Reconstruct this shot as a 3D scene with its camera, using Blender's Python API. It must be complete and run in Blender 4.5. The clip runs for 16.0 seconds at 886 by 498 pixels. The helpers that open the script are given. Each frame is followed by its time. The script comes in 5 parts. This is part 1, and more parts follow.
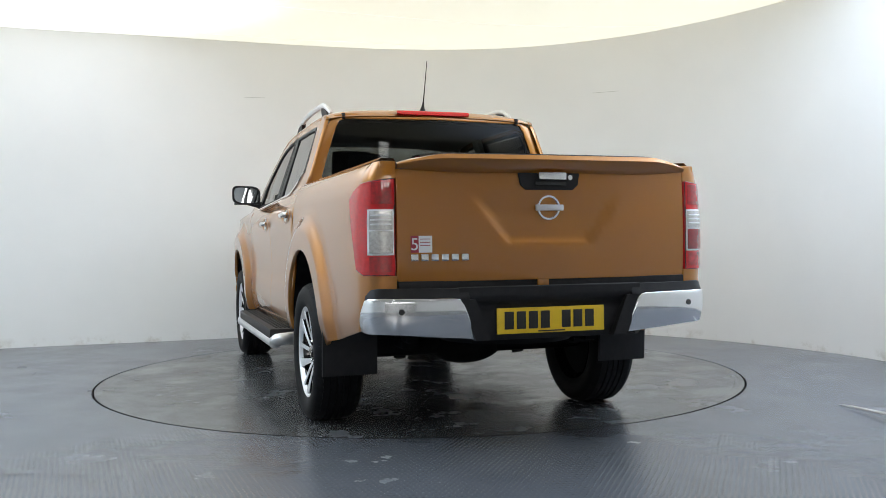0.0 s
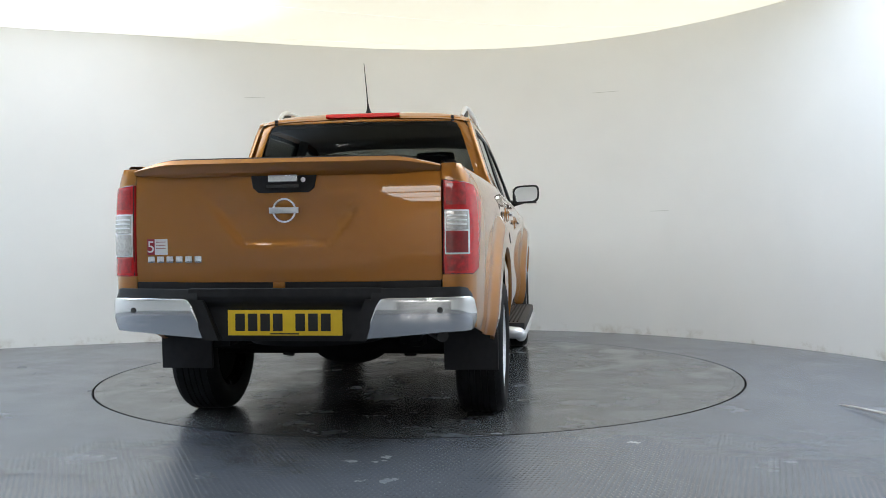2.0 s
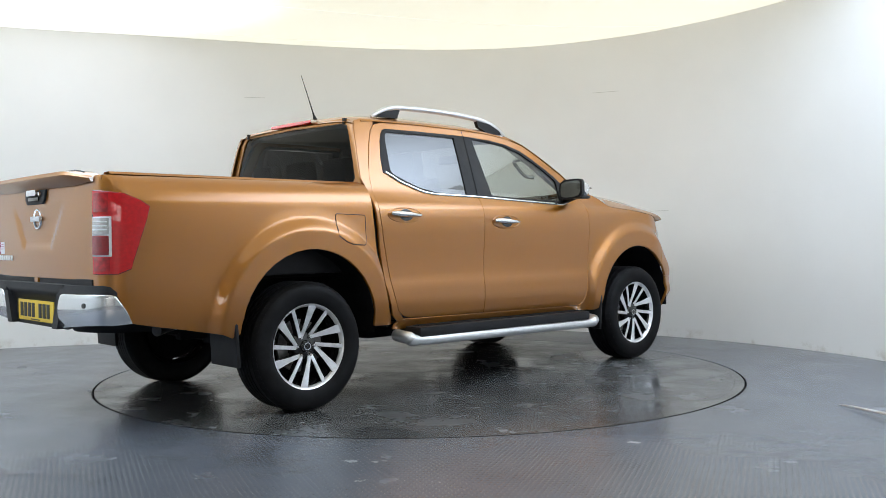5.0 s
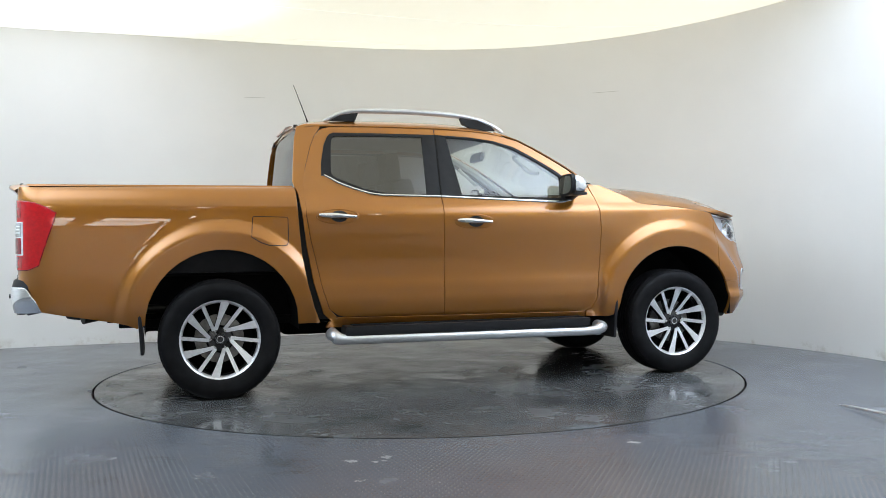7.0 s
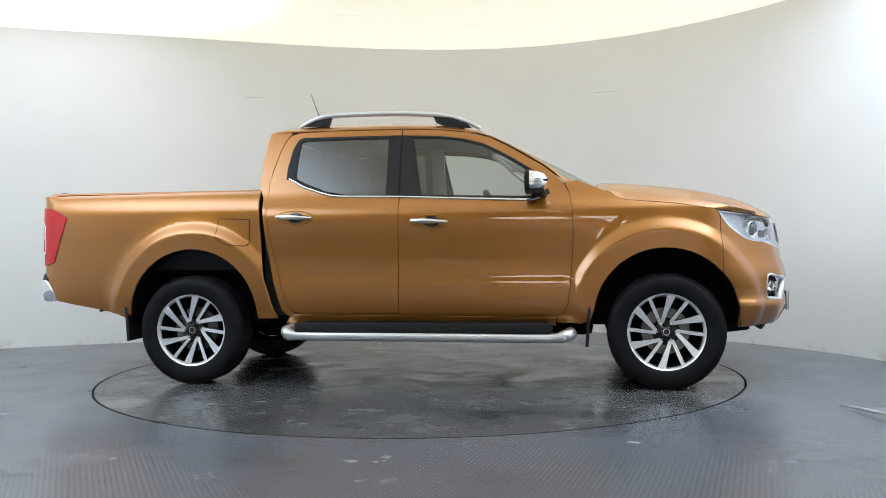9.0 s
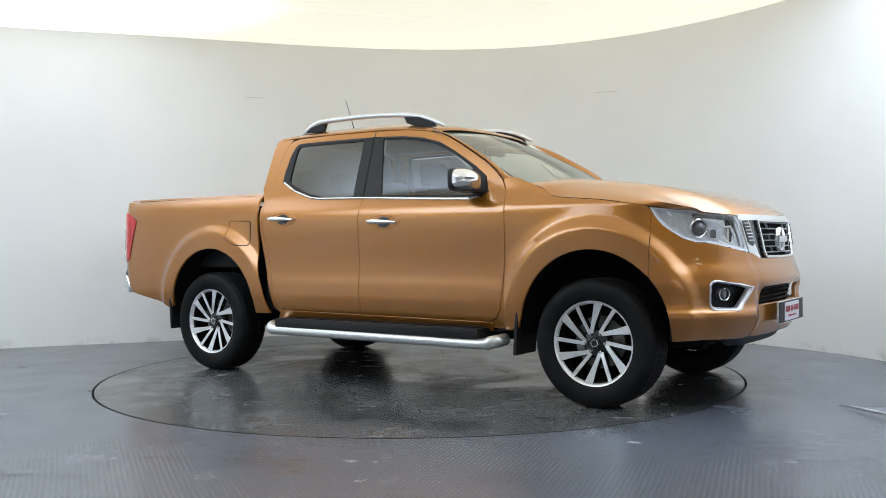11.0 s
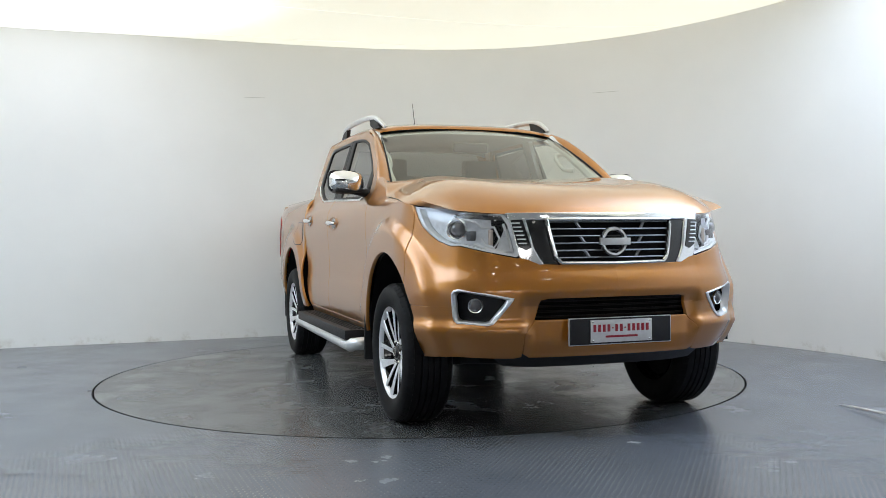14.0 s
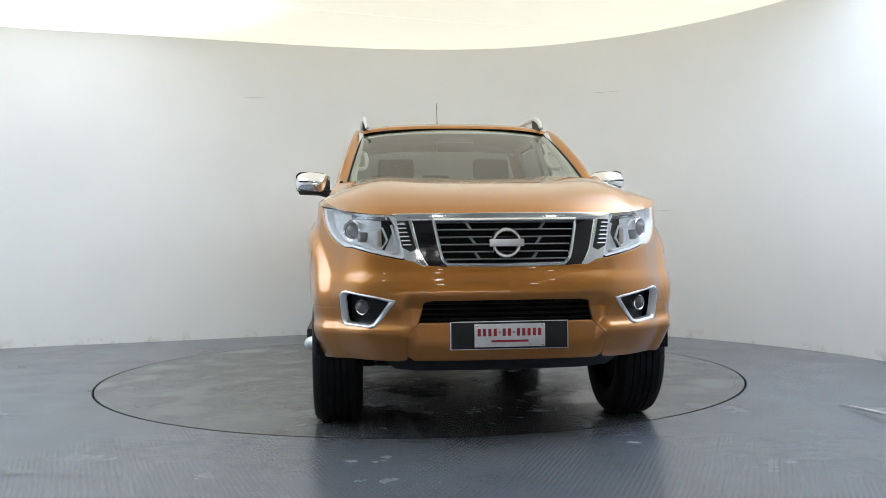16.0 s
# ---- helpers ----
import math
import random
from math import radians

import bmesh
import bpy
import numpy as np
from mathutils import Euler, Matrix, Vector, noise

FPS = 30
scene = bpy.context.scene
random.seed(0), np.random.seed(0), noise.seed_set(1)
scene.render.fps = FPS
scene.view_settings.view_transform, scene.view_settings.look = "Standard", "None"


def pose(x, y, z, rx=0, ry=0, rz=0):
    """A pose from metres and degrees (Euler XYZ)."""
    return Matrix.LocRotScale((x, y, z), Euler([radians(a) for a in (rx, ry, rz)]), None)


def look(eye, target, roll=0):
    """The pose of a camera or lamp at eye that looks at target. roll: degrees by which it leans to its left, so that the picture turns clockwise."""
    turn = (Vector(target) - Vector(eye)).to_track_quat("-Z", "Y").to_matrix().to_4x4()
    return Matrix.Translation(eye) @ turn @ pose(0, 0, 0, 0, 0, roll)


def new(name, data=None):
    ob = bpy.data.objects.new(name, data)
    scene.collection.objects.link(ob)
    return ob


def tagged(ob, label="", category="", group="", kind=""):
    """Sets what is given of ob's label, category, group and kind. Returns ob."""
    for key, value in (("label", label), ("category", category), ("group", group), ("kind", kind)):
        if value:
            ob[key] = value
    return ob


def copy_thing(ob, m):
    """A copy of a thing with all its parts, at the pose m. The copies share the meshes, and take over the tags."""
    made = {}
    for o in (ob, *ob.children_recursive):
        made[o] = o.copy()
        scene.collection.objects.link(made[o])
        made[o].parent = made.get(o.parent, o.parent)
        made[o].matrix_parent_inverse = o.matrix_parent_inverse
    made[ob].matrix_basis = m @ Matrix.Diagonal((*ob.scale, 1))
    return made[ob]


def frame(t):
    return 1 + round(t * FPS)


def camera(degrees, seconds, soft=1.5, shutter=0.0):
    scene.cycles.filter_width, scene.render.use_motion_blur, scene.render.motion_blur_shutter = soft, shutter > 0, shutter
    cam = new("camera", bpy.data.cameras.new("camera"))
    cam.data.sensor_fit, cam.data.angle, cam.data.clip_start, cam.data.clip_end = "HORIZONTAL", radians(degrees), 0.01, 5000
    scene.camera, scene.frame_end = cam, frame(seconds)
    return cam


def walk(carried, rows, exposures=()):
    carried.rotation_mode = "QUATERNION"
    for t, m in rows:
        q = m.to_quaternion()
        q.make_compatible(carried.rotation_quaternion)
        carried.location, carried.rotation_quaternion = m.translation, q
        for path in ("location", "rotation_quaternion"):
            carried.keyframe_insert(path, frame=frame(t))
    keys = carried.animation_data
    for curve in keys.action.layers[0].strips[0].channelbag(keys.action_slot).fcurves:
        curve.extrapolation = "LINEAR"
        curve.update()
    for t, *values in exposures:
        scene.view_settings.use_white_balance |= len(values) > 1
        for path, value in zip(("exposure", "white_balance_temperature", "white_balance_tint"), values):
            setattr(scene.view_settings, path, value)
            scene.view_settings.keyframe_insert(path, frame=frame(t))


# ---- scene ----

# camera: fixed on a stand before the turntable
EYE = (0.0, -6.674, 0.956)
cam = camera(51.575, 16.0, soft=0.5)
yaw, pitch = radians(-1.411), radians(-0.533)
AIM = (EYE[0] - math.sin(yaw) * math.cos(pitch), EYE[1] + math.cos(yaw) * math.cos(pitch), EYE[2] + math.sin(pitch))
walk(cam, [(0.0, look(EYE, AIM, -0.648)), (16.0, look(EYE, AIM, -0.648))], [(0.0, 0.1), (16.0, 0.1)])

# world: a closed studio, only a trace of light comes from outside
world = bpy.data.worlds.new("world")
scene.world = world
world.use_nodes = True
world.node_tree.nodes["Background"].inputs[0].default_value = (0.8, 0.9, 1.0, 1)
world.node_tree.nodes["Background"].inputs[1].default_value = 0.02


# ---- materials ----
def mat(name, colour, rough=0.5, metal=0.0, coat=0.0, coat_rough=0.03, vary=0.0, scale=8.0, bump=0.0, bump_scale=200.0, spec=0.5, rough_vary=0.0):
    m = bpy.data.materials.new(name)
    m.use_nodes = True
    nt = m.node_tree
    b = nt.nodes["Principled BSDF"]
    b.inputs["Base Color"].default_value = (*colour, 1)
    b.inputs["Roughness"].default_value = rough
    b.inputs["Metallic"].default_value = metal
    b.inputs["Coat Weight"].default_value = coat
    b.inputs["Coat Roughness"].default_value = coat_rough
    b.inputs["Specular IOR Level"].default_value = spec
    co = nt.nodes.new("ShaderNodeTexCoord")
    if vary or rough_vary:
        n = nt.nodes.new("ShaderNodeTexNoise")
        n.inputs["Scale"].default_value, n.inputs["Detail"].default_value = scale, 8
        nt.links.new(co.outputs["Object"], n.inputs["Vector"])
        if vary:
            r = nt.nodes.new("ShaderNodeValToRGB")
            r.color_ramp.elements[0].position, r.color_ramp.elements[1].position = 0.3, 0.7
            r.color_ramp.elements[0].color = (*[c * (1 - vary) for c in colour], 1)
            r.color_ramp.elements[1].color = (*[min(1, c * (1 + vary)) for c in colour], 1)
            nt.links.new(n.outputs["Fac"], r.inputs["Fac"])
            nt.links.new(r.outputs["Color"], b.inputs["Base Color"])
        if rough_vary:
            mr = nt.nodes.new("ShaderNodeMapRange")
            mr.inputs["To Min"].default_value, mr.inputs["To Max"].default_value = rough - rough_vary, rough + rough_vary
            nt.links.new(n.outputs["Fac"], mr.inputs["Value"])
            nt.links.new(mr.outputs["Result"], b.inputs["Roughness"])
    if bump:
        n2 = nt.nodes.new("ShaderNodeTexNoise")
        n2.inputs["Scale"].default_value, n2.inputs["Detail"].default_value = bump_scale, 4
        nt.links.new(co.outputs["Object"], n2.inputs["Vector"])
        bp = nt.nodes.new("ShaderNodeBump")
        bp.inputs["Strength"].default_value, bp.inputs["Distance"].default_value = bump, 0.002
        nt.links.new(n2.outputs["Fac"], bp.inputs["Height"])
        nt.links.new(bp.outputs["Normal"], b.inputs["Normal"])
    return m


def glass_mat(name, tint, gloss=0.08):
    """A thin pane: tinted, with a reflection that grows towards the edge of sight; gloss is its share head-on."""
    m = bpy.data.materials.new(name)
    m.use_nodes = True
    nt = m.node_tree
    nt.nodes.remove(nt.nodes["Principled BSDF"])
    tr, gl = nt.nodes.new("ShaderNodeBsdfTransparent"), nt.nodes.new("ShaderNodeBsdfGlossy")
    lw, pw, mr, mx = nt.nodes.new("ShaderNodeLayerWeight"), nt.nodes.new("ShaderNodeMath"), nt.nodes.new("ShaderNodeMapRange"), nt.nodes.new("ShaderNodeMixShader")
    tr.inputs["Color"].default_value = (*tint, 1)
    gl.inputs["Roughness"].default_value = 0.01
    lw.inputs["Blend"].default_value = 0.5
    pw.operation = "POWER"
    pw.inputs[1].default_value = 4.5
    mr.inputs["To Min"].default_value = gloss
    nt.links.new(lw.outputs["Facing"], pw.inputs[0])
    nt.links.new(pw.outputs[0], mr.inputs["Value"])
    nt.links.new(mr.outputs[0], mx.inputs[0])
    nt.links.new(tr.outputs[0], mx.inputs[1])
    nt.links.new(gl.outputs[0], mx.inputs[2])
    nt.links.new(mx.outputs[0], nt.nodes["Material Output"].inputs[0])
    return m


PAINT = mat("copper_paint", (0.405, 0.153, 0.015), 0.36, 0.74, 1.0, 0.010, vary=0.06, scale=900)
PAINT.node_tree.nodes["Principled BSDF"].inputs["Coat IOR"].default_value = 1.65
PLASTIC = mat("black_plastic", (0.014, 0.014, 0.016), 0.5, spec=0.3, bump=0.15, bump_scale=700, vary=0.2, scale=20)
GLOSSBLACK = mat("gloss_black", (0.008, 0.008, 0.009), 0.12, coat=0.6)
DARK = mat("underbody_black", (0.007, 0.007, 0.008), 0.8, spec=0.15, vary=0.4, scale=9)
CHROME = mat("chrome", (0.88, 0.89, 0.90), 0.09, 0.92)
SATIN = mat("satin_silver", (0.72, 0.73, 0.75), 0.33, 0.75, vary=0.05, scale=30)
ALLOY = mat("machined_alloy", (0.84, 0.84, 0.86), 0.30, 0.6, vary=0.06, scale=60)
RUBBER = mat("tyre_rubber", (0.008, 0.008, 0.009), 0.6, spec=0.16, vary=0.35, scale=14, bump=0.2, bump_scale=300)
CLOTH = mat("seat_cloth", (0.03, 0.03, 0.033), 0.9, vary=0.2, scale=40, bump=0.4, bump_scale=600)
LINING = mat("cabin_lining", (0.62, 0.61, 0.56), 0.85, vary=0.05, scale=6)
DASH = mat("dashboard_plastic", (0.022, 0.022, 0.024), 0.55, bump=0.2, bump_scale=500)
RED = mat("red_lens", (0.60, 0.010, 0.014), 0.08, coat=0.4, spec=0.4, vary=0.12, scale=60)
MIDRED = mat("red_lens_cell", (0.42, 0.006, 0.010), 0.06, coat=1.0, vary=0.45, scale=45)
DARKRED = mat("dark_red_lens", (0.26, 0.006, 0.010), 0.15, coat=1.0, vary=0.2, scale=80)
CLEAR = mat("clear_lens", (0.62, 0.60, 0.58), 0.15, 0.5, coat=1.0, vary=0.3, scale=70)
YELLOW = mat("yellow_plate", (0.78, 0.52, 0.015), 0.4, coat=0.3, vary=0.04, scale=30)
WHITE = mat("white_film", (0.78, 0.78, 0.78), 0.4)
INK = mat("black_ink", (0.012, 0.012, 0.012), 0.5)
REDINK = mat("red_ink", (0.30, 0.015, 0.03), 0.5)
LAMPGREY = mat("lamp_inner_grey", (0.74, 0.75, 0.78), 0.30, 0.2, vary=0.12, scale=40)
GRILLEBAR = mat("grille_grey", (0.26, 0.27, 0.29), 0.3, 0.8)
LENSDARK = mat("dark_lens_glass", (0.10, 0.10, 0.11), 0.05, coat=1.0)
LAMPSMOKE = mat("smoked_lamp_trim", (0.16, 0.16, 0.17), 0.25, 0.5)
CARDSILVER = mat("brushed_card", (0.60, 0.60, 0.62), 0.35, 0.3, vary=0.08, scale=40)
AMBER = mat("amber_lens", (0.66, 0.55, 0.48), 0.2, coat=1.0)
REFLECTOR = mat("lamp_reflector", (0.88, 0.89, 0.91), 0.22, 0.15, vary=0.1, scale=30)
GLASS = glass_mat("clear_glass", (0.76, 0.79, 0.77), 0.10)
PRIVACY = glass_mat("privacy_glass", (0.12, 0.125, 0.13), 0.15)
REARGLASS = glass_mat("rear_window_glass", (0.15, 0.155, 0.155), 0.012)
SCREEN = glass_mat("windscreen_glass", (0.80, 0.85, 0.79), 0.13)
LENSGLASS = glass_mat("lamp_glass", (0.93, 0.94, 0.95))
MIRROR = mat("mirror_glass", (0.75, 0.78, 0.8), 0.02, 1.0)


def glow_material():
    """Stretched translucent fabric: a warm even glow, two cool lamps behind the cloth that show as soft pools, and an
    added third pool out of view.
    """
    m = bpy.data.materials.new("luminous_ceiling")
    m.use_nodes = True
    nt = m.node_tree
    b = nt.nodes["Principled BSDF"]
    b.inputs["Base Color"].default_value = (0.8, 0.79, 0.74, 1)
    b.inputs["Roughness"].default_value = 0.9
    co = nt.nodes.new("ShaderNodeTexCoord")
    total = None
    # the last pool is unseen, added to brighten the left wall and front
    pools = [((0, 0, 0), None, (0.67, 0.66, 0.535)), ((-2.9, 1.0, 3.0), (2.1, 1.6), (1.2, 1.3, 1.5)), ((2.9, -1.7, 3.0), (2.0, 2.6), (3.7, 4.6, 6.0)), ((-3.6, -2.4, 3.0), (2.6, 2.4), (3.2, 4.1, 5.3))]
    for c, r, colour in pools:
        v = nt.nodes.new("ShaderNodeVectorMath")
        v.operation = "SCALE"
        v.inputs[0].default_value = colour
        if r is None:
            v.inputs["Scale"].default_value = 1.0
        else:
            sub, dv, ln, fade = (nt.nodes.new(k) for k in ("ShaderNodeVectorMath", "ShaderNodeVectorMath", "ShaderNodeVectorMath", "ShaderNodeMapRange"))
            sub.operation, dv.operation, ln.operation = "SUBTRACT", "DIVIDE", "LENGTH"
            sub.inputs[1].default_value = c
            dv.inputs[1].default_value = (r[0], r[1], 1e3)
            fade.interpolation_type = "SMOOTHSTEP"
            fade.inputs["From Min"].default_value, fade.inputs["From Max"].default_value = 0.15, 1.0
            fade.inputs["To Min"].default_value, fade.inputs["To Max"].default_value = 1.0, 0.0
            nt.links.new(co.outputs["Object"], sub.inputs[0])
            nt.links.new(sub.outputs[0], dv.inputs[0])
            nt.links.new(dv.outputs[0], ln.inputs[0])
            nt.links.new(ln.outputs["Value"], fade.inputs["Value"])
            nt.links.new(fade.outputs[0], v.inputs["Scale"])
        if total is None:
            total = v.outputs[0]
        else:
            a = nt.nodes.new("ShaderNodeVectorMath")
            a.operation = "ADD"
            nt.links.new(total, a.inputs[0])
            nt.links.new(v.outputs[0], a.inputs[1])
            total = a.outputs[0]
    nt.links.new(total, b.inputs["Emission Color"])
    b.inputs["Emission Strength"].default_value = 1.0
    return m


GLOW = glow_material()
TUBE = bpy.data.materials.new("lamp_tube")
TUBE.use_nodes = True
TUBE.node_tree.nodes["Principled BSDF"].inputs["Emission Color"].default_value = (1.0, 0.98, 0.95, 1)
TUBE.node_tree.nodes["Principled BSDF"].inputs["Emission Strength"].default_value = 14.0
# dimmer copy for the added fill panels
PANEL = TUBE.copy()
PANEL.name = "fill_panel"
PANEL.node_tree.nodes["Principled BSDF"].inputs["Emission Strength"].default_value = 5.0
# near-black that paints the shade in gaps; also the windscreen rubber
GAPDARK = mat("gap_dark", (0.012, 0.012, 0.012), 0.9)
FLOORLINE = mat("floor_crack", (0.03, 0.03, 0.03), 0.8)


# ---- mesh helpers ----
def mesh_object(name, verts, faces, material, parent=None, normals=None, angle=38, label=""):
    me = bpy.data.meshes.new(name)
    me.from_pydata([tuple(v) for v in verts], [], faces)
    me.polygons.foreach_set("use_smooth", [True] * len(me.polygons))
    if normals is not None:
        me.normals_split_custom_set_from_vertices([tuple(n) for n in normals])
    elif angle:
        me.set_sharp_from_angle(angle=radians(angle))
    me.materials.append(material)
    ob = new(name, me)
    if parent is not None:
        ob.parent = parent
    return tagged(ob, label)


def part(name, bm, material, parent=None, label="", angle=38):
    bm.normal_update()
    me = bpy.data.meshes.new(name)
    bm.to_mesh(me)
    bm.free()
    me.polygons.foreach_set("use_smooth", [True] * len(me.polygons))
    me.set_sharp_from_angle(angle=radians(angle))
    me.materials.append(material)
    ob = new(name, me)
    if parent is not None:
        ob.parent = parent
    return tagged(ob, label)


def empty(name, parent=None, m=None):
    ob = new(name)
    ob.empty_display_size = 0.1
    if parent is not None:
        ob.parent = parent
    if m is not None:
        ob.matrix_basis = m
    return ob


def lerp_table(rows):
    xs, ys = [r[0] for r in rows], [r[1] for r in rows]
    return lambda v: float(np.interp(v, xs, ys))


def smooth_table(rows):
    """A smooth monotone curve through a few rows (x, y)."""
    x, y = np.array([r[0] for r in rows], float), np.array([r[1] for r in rows], float)
    h, d = np.diff(x), np.diff(y) / np.diff(x)
    m = np.zeros(len(x))
    m[0], m[-1] = d[0], d[-1]
    for i in range(1, len(x) - 1):
        m[i] = 0 if d[i - 1] * d[i] <= 0 else 2 * d[i - 1] * d[i] / (d[i - 1] + d[i])

    def at(v):
        if v <= x[0]:
            return float(y[0] + m[0] * (v - x[0]))
        if v >= x[-1]:
            return float(y[-1] + m[-1] * (v - x[-1]))
        i = int(np.searchsorted(x, v) - 1)
        t = (v - x[i]) / h[i]
        return float((2 * t**3 - 3 * t**2 + 1) * y[i] + (t**3 - 2 * t**2 + t) * h[i] * m[i] + (-2 * t**3 + 3 * t**2) * y[i + 1] + (t**3 - t**2) * h[i] * m[i + 1])
    return at


def sstep(a, b, v):
    t = min(1.0, max(0.0, (v - a) / (b - a)))
    return t * t * (3 - 2 * t)


def patch(outline, fn, step=0.06, depth=0.018, rnd=0.003, lift=0.0, flip=False):
    """A panel: the outline in (u, v), filled with a fine grid on the surface fn, with rolled edges of that depth."""
    pts = []
    n = len(outline)
    for i in range(n):
        a, b = Vector(outline[i]), Vector(outline[(i + 1) % n])
        k = max(1, int((b - a).length / (step * 0.7)))
        pts += [a.lerp(b, j / k) for j in range(k)]
    area = sum(pts[i - 1].x * pts[i].y - pts[i].x * pts[i - 1].y for i in range(len(pts)))
    if area < 0:
        pts.reverse()
    bm = bmesh.new()
    bm.faces.new([bm.verts.new((p.x, p.y, 0)) for p in pts])
    for axis in (0, 1):
        lo, hi = min(p[axis] for p in pts), max(p[axis] for p in pts)
        k = math.floor(lo / step) + 1
        while k * step < hi - 1e-4:
            co, no = [0, 0, 0], [0, 0, 0]
            co[axis], no[axis] = k * step, 1
            bmesh.ops.bisect_plane(bm, geom=bm.verts[:] + bm.edges[:] + bm.faces[:], dist=1e-5, plane_co=co, plane_no=no)
            k += 1
    bm.normal_update()
    bm.verts.index_update()
    sign = -1 if flip else 1
    e = 1e-3

    def place(u, v):
        p = Vector(fn(u, v))
        nn = (Vector(fn(u + e, v)) - Vector(fn(u - e, v))).cross(Vector(fn(u, v + e)) - Vector(fn(u, v - e))) * sign
        nn.normalize()
        return p + nn * lift, nn
    verts, normals, faces, rim = [], [], [], {}
    for v in bm.verts:
        p, nn = place(v.co.x, v.co.y)
        verts.append(p)
        normals.append(nn)
    out = {}
    sides = []
    for f in bm.faces:
        ids = [v.index for v in f.verts]
        faces.append(ids if (f.normal.z > 0) != flip else ids[::-1])
    for ed in bm.edges:
        if len(ed.link_loops) == 1:
            lo = ed.link_loops[0]
            a, b = lo.vert, lo.link_loop_next.vert
            if lo.face.normal.z < 0:
                a, b = b, a
            d = (b.co - a.co).normalized()
            o = Vector((d.y, -d.x))
            for q in (a, b):
                out[q.index] = out.get(q.index, Vector((0, 0))) + o
            sides.append((a.index, b.index))
    if depth > 0:
        bm.verts.ensure_lookup_table()
        for i, o in out.items():
            c = bm.verts[i].co
            o = o.normalized() if o.length > 1e-6 else Vector((0, 0))
            q, _ = place(c.x + o.x * 0.002, c.y + o.y * 0.002)
            od = (q - verts[i])
            od = od.normalized() if od.length > 1e-9 else normals[i]
            nn = normals[i]
            r1 = verts[i] + od * rnd * 0.7 - nn * rnd
            rim[i] = (len(verts), len(verts) + 1)
            verts += [r1, r1 - nn * depth]
            normals += [(nn + od).normalized(), od]
        for a, b in sides:
            for k in (0, 1):
                a0, b0 = (a, b) if k == 0 else (rim[a][0], rim[b][0])
                quad = [b0, a0, rim[a][k], rim[b][k]]
                faces.append(quad if not flip else quad[::-1])
    bm.free()
    return verts, normals, faces


def put_patch(name, data, material, parent, mirror=False, label=""):
    verts, normals, faces = data
    if mirror:
        verts = [(v[0], -v[1], v[2]) for v in verts]
        normals = [(n[0], -n[1], n[2]) for n in normals]
        faces = [f[::-1] for f in faces]
    return mesh_object(name, verts, faces, material, parent, normals, label=label)


def grid(rows, closed=False):
    """A sheet through rows of points, all of one length."""
    n = len(rows[0])
    verts = [p for r in rows for p in r]
    faces = []
    for i in range(len(rows) - 1):
        for j in range(n if closed else n - 1):
            k = (j + 1) % n
            faces.append((i * n + j, i * n + k, (i + 1) * n + k, (i + 1) * n + j))
    return verts, faces


def add_box(bm, c, size, bevel=0.0, m=None, seg=2):
    geo = bmesh.ops.create_cube(bm, size=1.0, matrix=Matrix.Translation(c) @ (m or Matrix()) @ Matrix.Diagonal((*size, 1)))
    if bevel:
        edges = list({e for v in geo["verts"] for e in v.link_edges})
        bmesh.ops.bevel(bm, geom=edges, offset=bevel, segments=seg, profile=0.7, affect="EDGES")
    return bm


def box(c, size, bevel=0.0, m=None, seg=2):
    return add_box(bmesh.new(), c, size, bevel, m, seg)


def add_tube(bm, path, radius, sides=12, caps=True, squash=1.0):
    """A round bar along a path; radius is one number or one for each point."""
    rings = []
    n = len(path)
    for i, p in enumerate(path):
        a, b = Vector(path[max(0, i - 1)]), Vector(path[min(n - 1, i + 1)])
        d = (b - a).normalized()
        up = Vector((0, 0, 1)) if abs(d.z) < 0.95 else Vector((1, 0, 0))
        u = d.cross(up).normalized()
        w = u.cross(d)
        r = radius if isinstance(radius, (int, float)) else radius[i]
        rings.append([bm.verts.new(Vector(p) + u * r * math.cos(2 * math.pi * k / sides) + w * r * squash * math.sin(2 * math.pi * k / sides)) for k in range(sides)])
    for i in range(n - 1):
        for k in range(sides):
            bm.faces.new((rings[i][k], rings[i][(k + 1) % sides], rings[i + 1][(k + 1) % sides], rings[i + 1][k]))
    if caps:
        bm.faces.new(rings[0][::-1])
        bm.faces.new(rings[-1])
    return bm


def lathe(profile, n=64):
    """Turns a profile of (radius, y) round the y axis."""
    bm = bmesh.new()
    rings = [[bm.verts.new((r * math.cos(2 * math.pi * k / n), y, r * math.sin(2 * math.pi * k / n))) for k in range(n)] for r, y in profile]
    for a, b in zip(rings, rings[1:]):
        for k in range(n):
            bm.faces.new((a[k], a[(k + 1) % n], b[(k + 1) % n], b[k]))
    bmesh.ops.remove_doubles(bm, verts=bm.verts[:], dist=1e-5)
    bmesh.ops.recalc_face_normals(bm, faces=bm.faces[:])
    return bm


def prism(outline, fn, y0, y1):
    """A solid bar: the outline in (a, b), from depth y0 to y1; fn(a, b, d) places it."""
    bm = bmesh.new()
    lo = [bm.verts.new(fn(a, b, y0)) for a, b in outline]
    hi = [bm.verts.new(fn(a, b, y1)) for a, b in outline]
    n = len(outline)
    bm.faces.new(lo[::-1])
    bm.faces.new(hi)
    for i in range(n):
        bm.faces.new((lo[i], lo[(i + 1) % n], hi[(i + 1) % n], hi[i]))
    bmesh.ops.recalc_face_normals(bm, faces=bm.faces[:])
    return bm



# ---- studio ----
HEIGHT = 2.98
